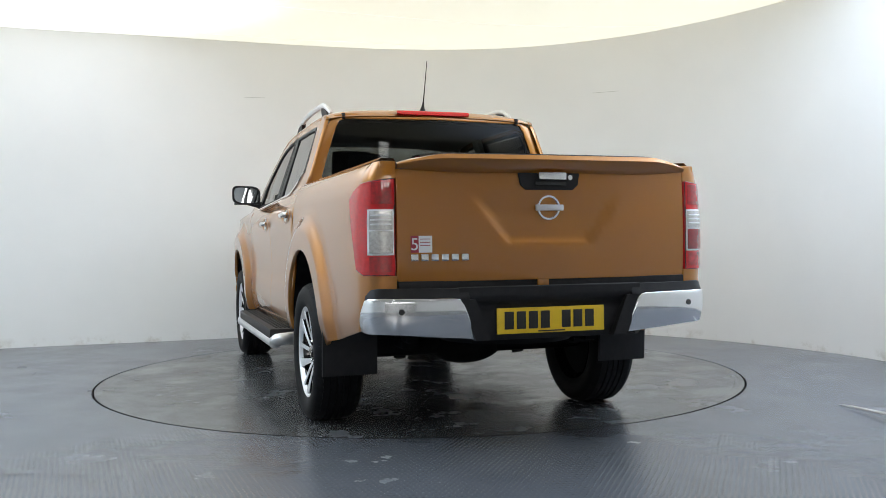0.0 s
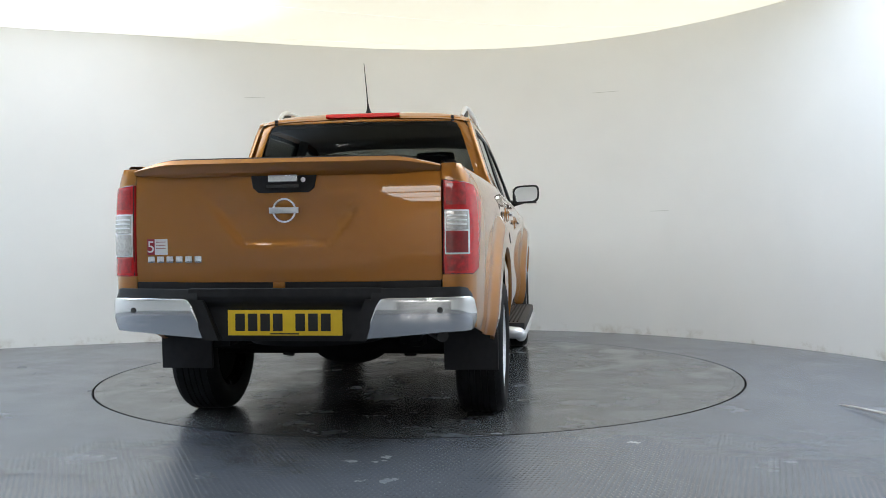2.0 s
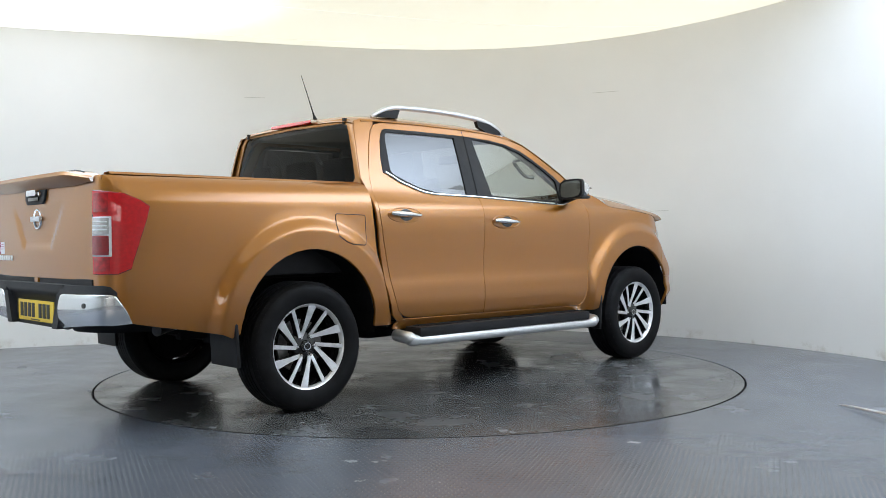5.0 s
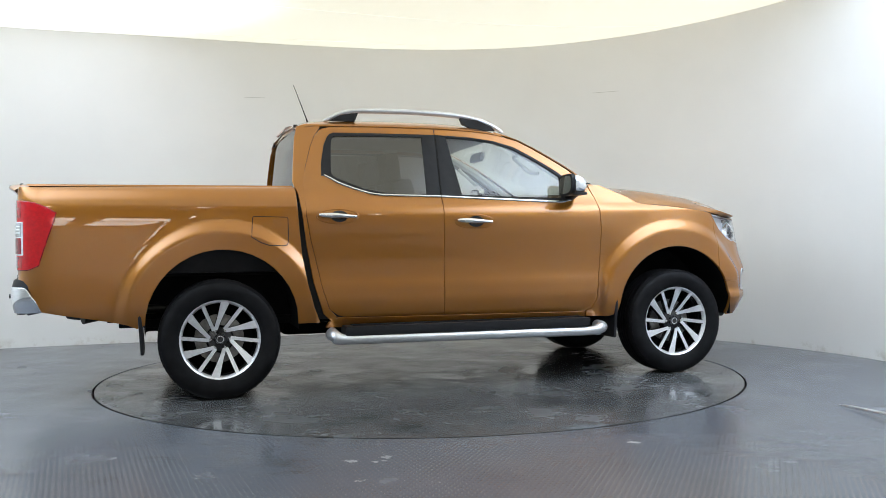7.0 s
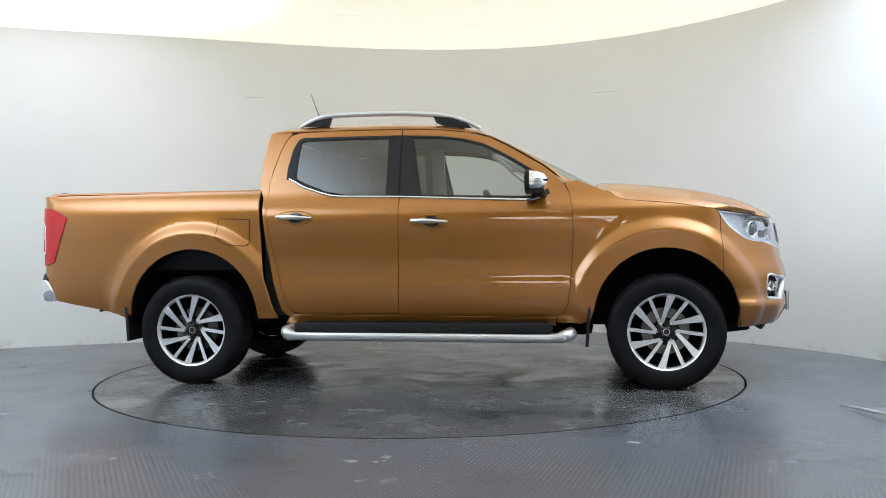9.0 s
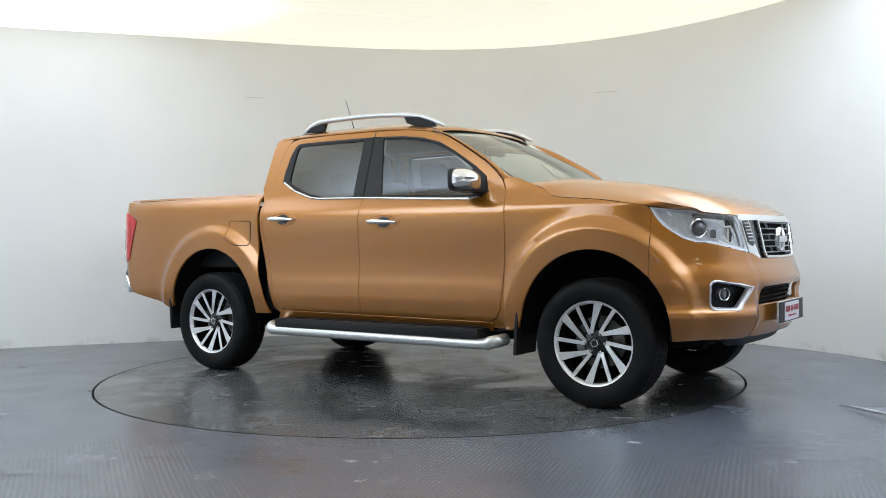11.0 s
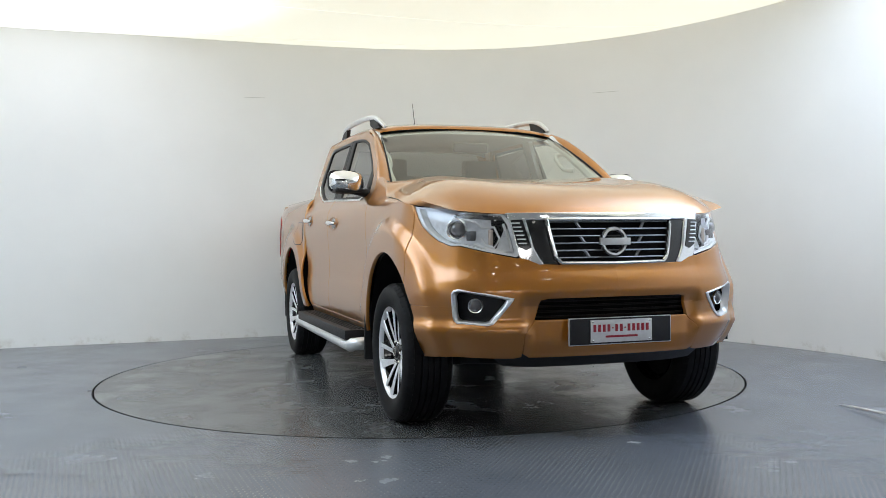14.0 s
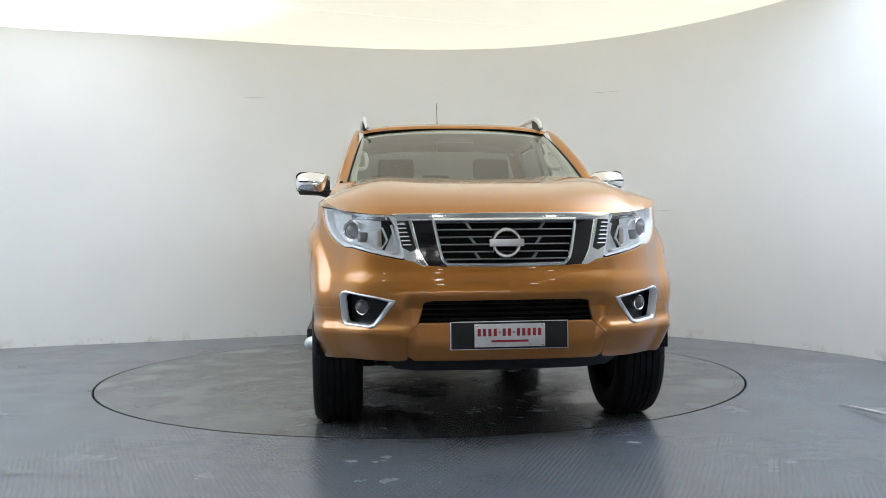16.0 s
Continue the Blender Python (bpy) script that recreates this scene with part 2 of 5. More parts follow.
# plan of the curved wall, from behind the camera round the left side, the back and the right side
WALL = [(-2.0, -8.8), (-3.6, -8.6), (-5.2, -7.6), (-5.9, -5.0), (-5.9, -2.0), (-5.7, 0.0), (-5.05, 1.25), (-3.91, 1.90), (-2.6, 2.33), (-1.2, 2.80), (-0.3, 3.02), (0.54, 3.06),
        (1.2, 2.93), (1.75, 2.67), (2.2, 2.35), (2.55, 1.99), (2.85, 1.61), (3.17, 1.09), (3.42, 0.55), (3.58, -0.1), (3.70, -1.0), (3.8, -2.5), (3.9, -5.5), (3.7, -7.4), (3.1, -8.4), (2.4, -8.8)]


def smooth_path(pts, k=8):
    out = []
    for i in range(len(pts) - 1):
        p0, p1, p2, p3 = (Vector(pts[max(0, min(len(pts) - 1, j))]) for j in (i - 1, i, i + 1, i + 2))
        for j in range(k):
            t = j / k
            out.append(0.5 * ((2 * p1) + (p2 - p0) * t + (2 * p0 - 5 * p1 + 4 * p2 - p3) * t * t + (3 * p1 - p0 - 3 * p2 + p3) * t**3))
    return out + [Vector(pts[-1])]


def wall_material():
    m = mat("wall_paint", (0.88, 0.872, 0.85), 0.75, vary=0.02, scale=1.5, bump=0.08, bump_scale=60)
    nt = m.node_tree
    b = nt.nodes["Principled BSDF"]
    co = nt.nodes.new("ShaderNodeTexCoord")
    sep = nt.nodes.new("ShaderNodeSeparateXYZ")
    nt.links.new(co.outputs["Object"], sep.inputs[0])
    # scuffs and brown dirt low on the wall
    n = nt.nodes.new("ShaderNodeTexNoise")
    n.inputs["Scale"].default_value, n.inputs["Detail"].default_value, n.inputs["Roughness"].default_value = 5.0, 10, 0.7
    nt.links.new(co.outputs["Object"], n.inputs["Vector"])
    low = nt.nodes.new("ShaderNodeMapRange")
    low.inputs["From Min"].default_value, low.inputs["From Max"].default_value = 0.10, 0.0
    nt.links.new(sep.outputs["Z"], low.inputs["Value"])
    k = nt.nodes.new("ShaderNodeMapRange")
    k.inputs["From Min"].default_value, k.inputs["From Max"].default_value = 0.52, 0.75
    nt.links.new(n.outputs["Fac"], k.inputs["Value"])
    mul = nt.nodes.new("ShaderNodeMath")
    mul.operation = "MULTIPLY"
    nt.links.new(low.outputs[0], mul.inputs[0])
    nt.links.new(k.outputs[0], mul.inputs[1])
    mix = nt.nodes.new("ShaderNodeMix")
    mix.data_type = "RGBA"
    src = b.inputs["Base Color"].links[0].from_socket
    nt.links.new(mul.outputs[0], mix.inputs["Factor"])
    nt.links.new(src, mix.inputs["A"])
    mix.inputs["B"].default_value = (0.42, 0.36, 0.27, 1)
    nt.links.new(mix.outputs["Result"], b.inputs["Base Color"])
    return m


def floor_material(name, colour, wet, plate):
    """Worn grey floor paint on chequer plate, with stains and, on the turntable, puddles."""
    m = mat(name, colour, 0.30, vary=0.0)
    nt = m.node_tree
    b = nt.nodes["Principled BSDF"]
    co = nt.nodes.new("ShaderNodeTexCoord")

    def noise_at(scale, detail=8, rough=0.6):
        n = nt.nodes.new("ShaderNodeTexNoise")
        n.inputs["Scale"].default_value, n.inputs["Detail"].default_value, n.inputs["Roughness"].default_value = scale, detail, rough
        nt.links.new(co.outputs["Object"], n.inputs["Vector"])
        return n.outputs["Fac"]

    def ramp(src, a, b_, lo, hi):
        r = nt.nodes.new("ShaderNodeMapRange")
        for key, value in (("From Min", a), ("From Max", b_), ("To Min", lo), ("To Max", hi)):
            r.inputs[key].default_value = value
        nt.links.new(src, r.inputs["Value"])
        return r.outputs["Result"]

    def math_node(op, a, c):
        x = nt.nodes.new("ShaderNodeMath")
        x.operation = op
        for i, v in enumerate((a, c)):
            if isinstance(v, (int, float)):
                x.inputs[i].default_value = v
            else:
                nt.links.new(v, x.inputs[i])
        return x.outputs[0]
    stain = ramp(noise_at(1.1), 0.35, 0.7, 0.70 if wet else 0.88, 1.22 if wet else 1.10)
    fine = ramp(noise_at(14, 10, 0.75), 0.3, 0.75, 0.94, 1.06)
    value = math_node("MULTIPLY", stain, fine)
    # pale scuffs and dry scale
    if wet:
        value = math_node("ADD", value, ramp(noise_at(6.5, 10, 0.72), 0.61, 0.66, 0.0, 0.9))
    mix = nt.nodes.new("ShaderNodeMix")
    mix.data_type, mix.blend_type = "RGBA", "MULTIPLY"
    mix.inputs["Factor"].default_value = 1.0
    mix.inputs["A"].default_value = (*colour, 1)
    nt.links.new(value, mix.inputs["B"])
    nt.links.new(mix.outputs["Result"], b.inputs["Base Color"])
    rough = ramp(noise_at(2.2, 10, 0.65), 0.35, 0.7, 0.17, 0.33) if wet else ramp(noise_at(2.2, 10, 0.65), 0.35, 0.7, 0.20, 0.29)
    if wet:
        pool = ramp(noise_at(1.7, 4, 0.5), 0.54, 0.66, 0.0, 0.14)
        rough = math_node("MAXIMUM", math_node("SUBTRACT", rough, pool), 0.05)
    nt.links.new(rough, b.inputs["Roughness"])
    bp = nt.nodes.new("ShaderNodeBump")
    bp.inputs["Strength"].default_value, bp.inputs["Distance"].default_value = 0.5 if plate else 0.10, 0.002
    height = noise_at(90, 5)
    if plate:
        # raised lozenges of the chequer plate, two ways across
        total = None
        for turn in (45, -45):
            mp = nt.nodes.new("ShaderNodeMapping")
            mp.inputs["Rotation"].default_value = (0, 0, radians(turn))
            mp.inputs["Scale"].default_value = (58, 22, 0)
            nt.links.new(co.outputs["Object"], mp.inputs["Vector"])
            vo = nt.nodes.new("ShaderNodeTexVoronoi")
            vo.inputs["Scale"].default_value, vo.inputs["Randomness"].default_value = 1.0, 0.0
            nt.links.new(mp.outputs[0], vo.inputs["Vector"])
            lump = ramp(vo.outputs["Distance"], 0.2, 0.34, 1.0, 0.0)
            total = lump if total is None else math_node("MAXIMUM", total, lump)
        away, span, dist = (nt.nodes.new("ShaderNodeVectorMath") for _ in range(3))
        away.operation, span.operation, dist.operation = "SUBTRACT", "DIVIDE", "LENGTH"
        away.inputs[1].default_value, span.inputs[1].default_value = (-0.15, -3.2, 0.0), (1.9, 1.5, 1.0)
        nt.links.new(co.outputs["Object"], away.inputs[0])
        nt.links.new(away.outputs[0], span.inputs[0])
        nt.links.new(span.outputs[0], dist.inputs[0])
        worn = math_node("MULTIPLY", ramp(noise_at(0.8, 4), 0.34, 0.56, 0.25, 1.0), ramp(dist.outputs["Value"], 0.7, 1.1, 1.0, 0.0))
        tops = math_node("MULTIPLY", total, worn)
        height = math_node("ADD", math_node("MULTIPLY", height, 0.25), tops)
        # light on the lozenges and the brighter worn front patch, put into the colour
        lit_mix = nt.nodes.new("ShaderNodeMix")
        lit_mix.data_type = "RGBA"
        nt.links.new(math_node("ADD", math_node("MULTIPLY", tops, 0.24), math_node("MULTIPLY", worn, 0.12)), lit_mix.inputs["Factor"])
        nt.links.new(mix.outputs["Result"], lit_mix.inputs["A"])
        lit_mix.inputs["B"].default_value = (0.26, 0.27, 0.28, 1)
        nt.links.new(lit_mix.outputs["Result"], b.inputs["Base Color"])
    nt.links.new(height, bp.inputs["Height"])
    nt.links.new(bp.outputs["Normal"], b.inputs["Normal"])
    return m


FLOOR = floor_material("floor_paint", (0.106, 0.117, 0.142), False, True)
DISC = floor_material("turntable_paint", (0.100, 0.104, 0.108), True, False)
WALLPAINT = wall_material()
SEAM = mat("seam_filler", (0.60, 0.59, 0.56), 0.8)
RADIUS = 2.2475


def floor_marks():
    bm = bmesh.new()
    add_tube(bm, [(2.354, -1.566, 0.006), (2.366, -1.68, 0.014), (2.392, -1.90, 0.026), (2.45, -2.35, 0.045)], [0.003, 0.009, 0.013, 0.016], 10, True, 0.7)
    rod = part("metal_strip", bm, SATIN)
    tagged(rod, "thin pointed bare metal strip lying on the floor", "metal strip")
    bm = bmesh.new()
    pts = [(-1.95, -2.80), (-1.76, -2.825), (-1.6, -2.84), (-1.5, -2.85), (-1.38, -2.872), (-1.30, -2.878)]
    for a, b, w in zip(pts, pts[1:], (0.002, 0.003, 0.003, 0.004, 0.002)):
        d = (Vector(b) - Vector(a)).normalized()
        o = Vector((-d.y, d.x)) * w
        bm.faces.new([bm.verts.new((p[0] + k * o.x, p[1] + k * o.y, 0.004)) for p, k in ((a, -1), (b, -1), (b, 1), (a, 1))])
    for a, b in (((-1.751, 2.595, 2.417), (-1.553, 2.662, 2.42)), ((1.77, 2.636, 2.440), (2.0, 2.47, 2.432)), ((2.259, 2.27, 1.221), (2.40, 2.13, 1.221))):
        m_ = bmesh.new()
        add_tube(m_, [a, b], 0.0022, 6)
        tagged(part("wall_seam", m_, SEAM), "faint filled seam in the wall lining", "wall seam", kind="structure")
    tagged(part("floor_joint", bm, FLOORLINE), "thin dark joint in the floor plates", "floor joint", kind="structure")


def studio():
    path = smooth_path(WALL)
    n = len(path)
    inner, outer = [], []
    for i, p in enumerate(path):
        d = (path[min(n - 1, i + 1)] - path[max(0, i - 1)]).normalized()
        o = Vector((-d.y, d.x))
        inner.append(p)
        outer.append(p + o * 0.12)
    verts, faces = grid([[(p.x, p.y, 0) for p in inner], [(p.x, p.y, HEIGHT) for p in inner], [(p.x, p.y, HEIGHT) for p in outer], [(p.x, p.y, 0) for p in outer], [(p.x, p.y, 0) for p in inner]])
    wall = mesh_object("wall_curved", verts, faces, WALLPAINT, None, angle=40)
    tagged(wall, "smooth white curved studio wall, scuffed at its foot", "wall", kind="structure")
    # the side behind the camera: plain grey wall of the hall
    hall = mat("hall_paint", (0.74, 0.74, 0.72), 0.8, vary=0.1, scale=2)
    for name, c, size in (("wall_hall_end", (0.2, -13.5, 1.5), (10, 0.12, 3.1)), ("wall_hall_west", (-4.8, -11.2, 1.5), (0.12, 4.6, 3.1)), ("wall_hall_east", (5.2, -11.2, 1.5), (0.12, 4.6, 3.1)), ("ceiling_hall", (0.2, -11.3, 2.45), (10, 4.6, 0.1)), ("wall_hall_left", (-3.4, -9.0, 1.5), (2.8, 0.12, 3.1)), ("wall_hall_right", (3.8, -9.0, 1.5), (2.8, 0.12, 3.1))):
        tagged(part(name, box(c, size), hall), "plain pale grey wall of the hall behind", "wall", kind="structure")
    ceil = part("ceiling", box((-1.0, 0.4, HEIGHT + 0.05), (14, 9.6, 0.1)), GLOW)
    tagged(part("ceiling_front", box((-1.0, -6.66, HEIGHT + 0.05), (14, 4.5, 0.1)), hall), "plain pale ceiling before the luminous one", "ceiling", kind="structure")
    tagged(ceil, "white stretched fabric ceiling with faint seams", "ceiling", kind="structure")
    for pts in (((-2.6, 0.35), (-1.687, 1.019), (0.232, 1.788), (1.4, 2.04), (2.30, 2.06)), ((-2.646, 2.01), (-1.459, 2.47), (0.26, 2.90))):
        bm = bmesh.new()
        add_tube(bm, [(p.x, p.y, HEIGHT) for p in smooth_path(pts, 5)], 0.005, 6)
        tagged(part("ceiling_seam", bm, GLOW), "faint welded seam in the ceiling fabric", "ceiling seam", kind="structure")
    # unseen panels in the hall behind the camera, added as soft fill light
    for x, y in [(x, y) for x in (-1.7, 0.1, 1.9) for y in (-9.6, -10.9, -12.2)]:
        t = part("hall_fill_panel", box((x, y, 2.385), (1.2, 0.80, 0.05), 0.01), PANEL)
        tagged(t, "unseen white fill panel added in the hall behind", "lamp", group="hall lamp panels")
    for x in (-2.3, -0.1, 2.1):
        for y in (-5.1, -6.5):
            t = part("ceiling_lamp", box((x, y, HEIGHT - 0.02), (0.16, 0.10, 0.04), 0.012), TUBE)
            tagged(t, "small white lamp under the plain ceiling", "lamp", group="ceiling lamps")
    # floor with a round hole for the turntable
    k = 160
    ring = [(math.cos(2 * math.pi * i / k), math.sin(2 * math.pi * i / k)) for i in range(k)]
    rows = [[(x * RADIUS, y * RADIUS, -0.05) for x, y in ring], [(x * RADIUS, y * RADIUS, -0.002) for x, y in ring], [(x * (RADIUS + 0.002), y * (RADIUS + 0.002), 0) for x, y in ring]]
    rows += [[(x * r, y * r, 0) for x, y in ring] for r in (2.6, 4.0, 14.0)]
    verts, faces = grid(rows, True)
    fl = mesh_object("floor", verts, faces, FLOOR)
    tagged(fl, "grey painted chequer-plate studio floor, worn and glossy", "floor", kind="structure")
    pit = part("floor_pit", lathe([(0.001, 0), (RADIUS + 0.05, 0), (RADIUS + 0.05, 0.05)], 96), GAPDARK)
    pit.matrix_basis = pose(0, 0, -0.06, 90)
    tagged(pit, "dark pit under the turntable", "floor", kind="structure")
    disc = empty("turntable")
    tagged(disc, "round grey steel turntable, wet and stained, flush with the floor", "turntable")
    r = RADIUS - 0.014
    rows = [[(x * q, y * q, 0) for x, y in ring] for q in (0.001, 1.0, r - 0.062)]
    verts, faces = grid(rows, True)
    mesh_object("deck", verts, faces, DISC, disc)
    rows = [[(x * q, y * q, 0) for x, y in ring] for q in (r - 0.061, r)]
    verts, faces = grid(rows, True)
    mesh_object("edge_band", verts, faces, DISC, disc)
    # side of the deck, darkened to read as the shaded gap
    verts, faces = grid([[(x * r, y * r, z) for x, y in ring] for z in (0.0, -0.04)], True)
    mesh_object("edge_side", verts, faces, GAPDARK, disc, label="side of the deck, coloured dark as the shade in the gap")
    return disc


TURNTABLE = studio()
floor_marks()

# ---- pickup truck: x forward from the rear axle, y to its left, z up ----
TRUCK = empty("pickup_truck")
tagged(TRUCK, "copper-orange double-cab pickup truck with chrome trim on the turntable", "pickup truck")

# plan line of the right-hand flank, from the tailgate's edge round to the middle of the nose: (x, half width)
PLAN = [(-1.152, 0.60), (-1.150, 0.70), (-1.140, 0.765), (-1.110, 0.812), (-1.06, 0.840), (-1.0, 0.852), (-0.85, 0.862), (-0.5, 0.872), (0.0, 0.880), (0.5, 0.883), (1.0, 0.885),
        (1.5, 0.885), (2.0, 0.885), (2.5, 0.885), (3.0, 0.887), (3.3, 0.887), (3.45, 0.882), (3.55, 0.866), (3.63, 0.842), (3.72, 0.798), (3.80, 0.742), (3.875, 0.655), (3.925, 0.545), (3.965, 0.40), (3.988, 0.2), (3.995, 0.0)]


def plan_line():
    pts = smooth_path(PLAN, 10)
    s = [0.0]
    for a, b in zip(pts, pts[1:]):
        s.append(s[-1] + (b - a).length)
    i = min(range(len(pts)), key=lambda j: abs(pts[j].x - 1.5))
    shift = pts[i].x - s[i]
    return np.array([v + shift for v in s]), np.array([p.x for p in pts]), np.array([p.y for p in pts])


PS, PX, PY = plan_line()
S_NOSE = float(PS[-1])


def s_of_x(x):
    """The place along the flank line at this x, on the flank itself."""
    return float(np.interp(x, PX, PS))


def s_of_y(y):
    """The place along the line at this half width, round the nose."""
    k = PX > 3.3
    return float(np.interp(-y, -PY[k], PS[k]))


def s_rear(y):
    """The place along the line at this half width, round the tail."""
    k = PX < -0.6
    return float(np.interp(y, PY[k], PS[k]))


P_BED = smooth_table([(0.40, -0.05), (0.50, -0.022), (0.60, -0.006), (0.80, 0), (1.0, 0), (1.15, -0.007), (1.22, -0.022), (1.27, -0.048), (1.30, -0.085), (1.312, -0.12)])
P_DOOR = smooth_table([(0.38, -0.06), (0.45, -0.026), (0.50, -0.012), (0.58, -0.002), (0.65, -0.003), (0.72, -0.012), (0.80, -0.014), (0.95, -0.006), (1.05, 0), (1.12, -0.003), (1.18, -0.018), (1.22, -0.045), (1.26, -0.070), (1.31, -0.086), (1.715, -0.218), (1.76, -0.236)])
P_FENDER = smooth_table([(0.38, -0.03), (0.50, -0.012), (0.7, -0.006), (1.0, 0), (1.10, -0.004), (1.15, -0.010), (1.18, -0.026), (1.21, -0.05), (1.26, -0.075), (1.32, -0.10)])


BED_END = lerp_table([(0.448, 0.65), (0.546, 0.605), (0.694, 0.555), (0.879, 0.521), (1.064, 0.504), (1.26, 0.487), (1.318, 0.474)])


P_CENTRE = smooth_table([(0.37, -0.09), (0.42, -0.05), (0.50, -0.030), (0.575, -0.030), (0.64, -0.030), (0.685, -0.008), (0.705, 0.0), (0.76, -0.010), (0.83, -0.036), (0.95, -0.052), (1.05, -0.068), (1.14, -0.10)])
P_WING = smooth_table([(0.37, -0.09), (0.42, -0.05), (0.48, -0.018), (0.53, 0.004), (0.55, 0.004), (0.575, -0.010), (0.62, -0.006), (0.70, 0.004), (0.75, -0.004), (0.83, -0.030), (0.95, -0.052), (1.05, -0.068), (1.14, -0.10)])


def depth_at(s, z):
    cab = P_DOOR(z)
    d = cab
    if z < 1.318 and s < BED_END(z):
        d = P_BED(z)
        if z > 1.10 and s < -0.9:
            d *= 0.12 + 0.88 * sstep(-1.20, -1.00, s)
    w = sstep(2.50, 2.75, s)
    if w > 0:
        d = d * (1 - w) + P_FENDER(z) * w
    w = sstep(3.35, 3.75, s)
    if w > 0:
        q = sstep(S_NOSE - 0.50, S_NOSE - 0.44, s + 0.25 * max(0.0, z - 0.70) - 0.18 * max(0.0, 0.64 - z))
        d = d * (1 - w) + (P_CENTRE(z) * q + P_WING(z) * (1 - q)) * w
    for cx, cz in ((0.02, 0.46), (3.147, 0.45)):
        r = math.hypot(s - cx, z - cz)
        if (s >= BED_END(min(z, 1.318)) if cx < 1 else s < 2.579):
            continue
        if r < 0.70:
            d += 0.036 * (1 - sstep(0.555, 0.645, r)) + 0.008 * (1 - sstep(0.60, 0.70, r))
    return d


def body(s, z, out=0.0):
    """The skin of the right-hand side, at s along the plan line and height z."""
    e = 0.01
    x, y = np.interp(s, PS, PX), np.interp(s, PS, PY)
    dx, dy = np.interp(s + e, PS, PX) - np.interp(s - e, PS, PX), np.interp(s + e, PS, PY) - np.interp(s - e, PS, PY)
    ln = math.hypot(dx, dy) or 1
    nx, ny = -dy / ln, dx / ln
    if s >= S_NOSE - 0.012:
        nx, ny = 1.0, 0.0
    d = depth_at(s, z) + out
    return Vector((x + nx * d, -(y + ny * d), z))


def arc(cx, cz, r, a0, a1, n=18):
    return [(cx + r * math.cos(radians(a0 + (a1 - a0) * i / n)), cz + r * math.sin(radians(a0 + (a1 - a0) * i / n))) for i in range(n + 1)]


def xs(pts):
    return [(s_of_x(x), z) for x, z in pts]


def both(name, outline, material, parent, step=0.06, depth=0.018, lift=0.0, rnd=0.003, fn=body, label=""):
    """The same panel on the right and, mirrored, on the left."""
    data = patch(outline, fn, step, depth, rnd, lift)
    return put_patch(name, data, material, parent, False, label), put_patch(name, data, material, parent, True, label)


def bodywork():
    # load bed flanks with the arch cut out
    tail_top = [(s_rear(0.708), 1.295), (s_rear(0.708), 1.225)]
    light = [(s_rear(0.715), 1.222), (s_rear(0.79), 1.214)] + xs([(-1.044, 1.203), (-0.971, 1.174), (-0.918, 1.142), (-0.937, 1.08), (-0.975, 0.97), (-1.02, 0.831)]) + [(s_rear(0.835), 0.808), (s_rear(0.715), 0.808)]
    under = [(s_rear(0.708), 0.805), (s_rear(0.708), 0.735)]
    bed = tail_top + light[1:-1] + under + xs([(-1.08, 0.70), (-1.008, 0.563), (-0.897, 0.541), (-0.716, 0.509), (-0.536, 0.474), (-0.482, 0.45), (-0.438, 0.47)]) + arc(0.02, 0.46, 0.458, 172, 0)
    bed += xs([(0.478, 0.448), (0.615, 0.448), (0.572, 0.546), (0.534, 0.694), (0.503, 0.879), (0.487, 1.064), (0.475, 1.26), (0.472, 1.305)])
    both("bed_side", bed, PAINT, TRUCK, 0.016)
    # sills, rear quarters of the cab, front fenders
    both("sill", xs([(0.70, 0.468), (2.46, 0.452), (2.46, 0.40), (0.66, 0.41)]), PAINT, TRUCK)
    quarter = xs([(0.69, 0.455), (0.64, 0.50), (0.582, 0.694), (0.541, 0.916), (0.522, 1.064), (0.499, 1.26), (0.466, 1.344), (0.479, 1.5), (0.493, 1.636), (0.512, 1.705), (0.56, 1.722), (0.66, 1.724),
                  (0.655, 1.70), (0.617, 1.65), (0.586, 1.575), (0.547, 1.443), (0.530, 1.33), (0.533, 1.119), (0.554, 0.989), (0.589, 0.841), (0.630, 0.656), (0.673, 0.526), (0.724, 0.475)])
    both("cab_quarter", quarter, PAINT, TRUCK, 0.05)
    fender = xs([(2.467, 0.455), (2.509, 0.477), (2.543, 0.538), (2.559, 0.669), (2.572, 0.818), (2.581, 1.0), (2.575, 1.153), (2.558, 1.246), (2.524, 1.325), (2.60, 1.335), (2.725, 1.286), (2.807, 1.252), (2.87, 1.212), (2.92, 1.200), (2.996, 1.193),
                 (3.186, 1.176), (3.376, 1.148), (3.463, 1.132), (3.485, 1.09), (3.485, 0.75)]) + [p for p in arc(3.147, 0.45, 0.45, 41, 172)] + xs([(2.68, 0.44), (2.62, 0.42), (2.475, 0.42)])
    both("fender", fender, PAINT, TRUCK, 0.016)


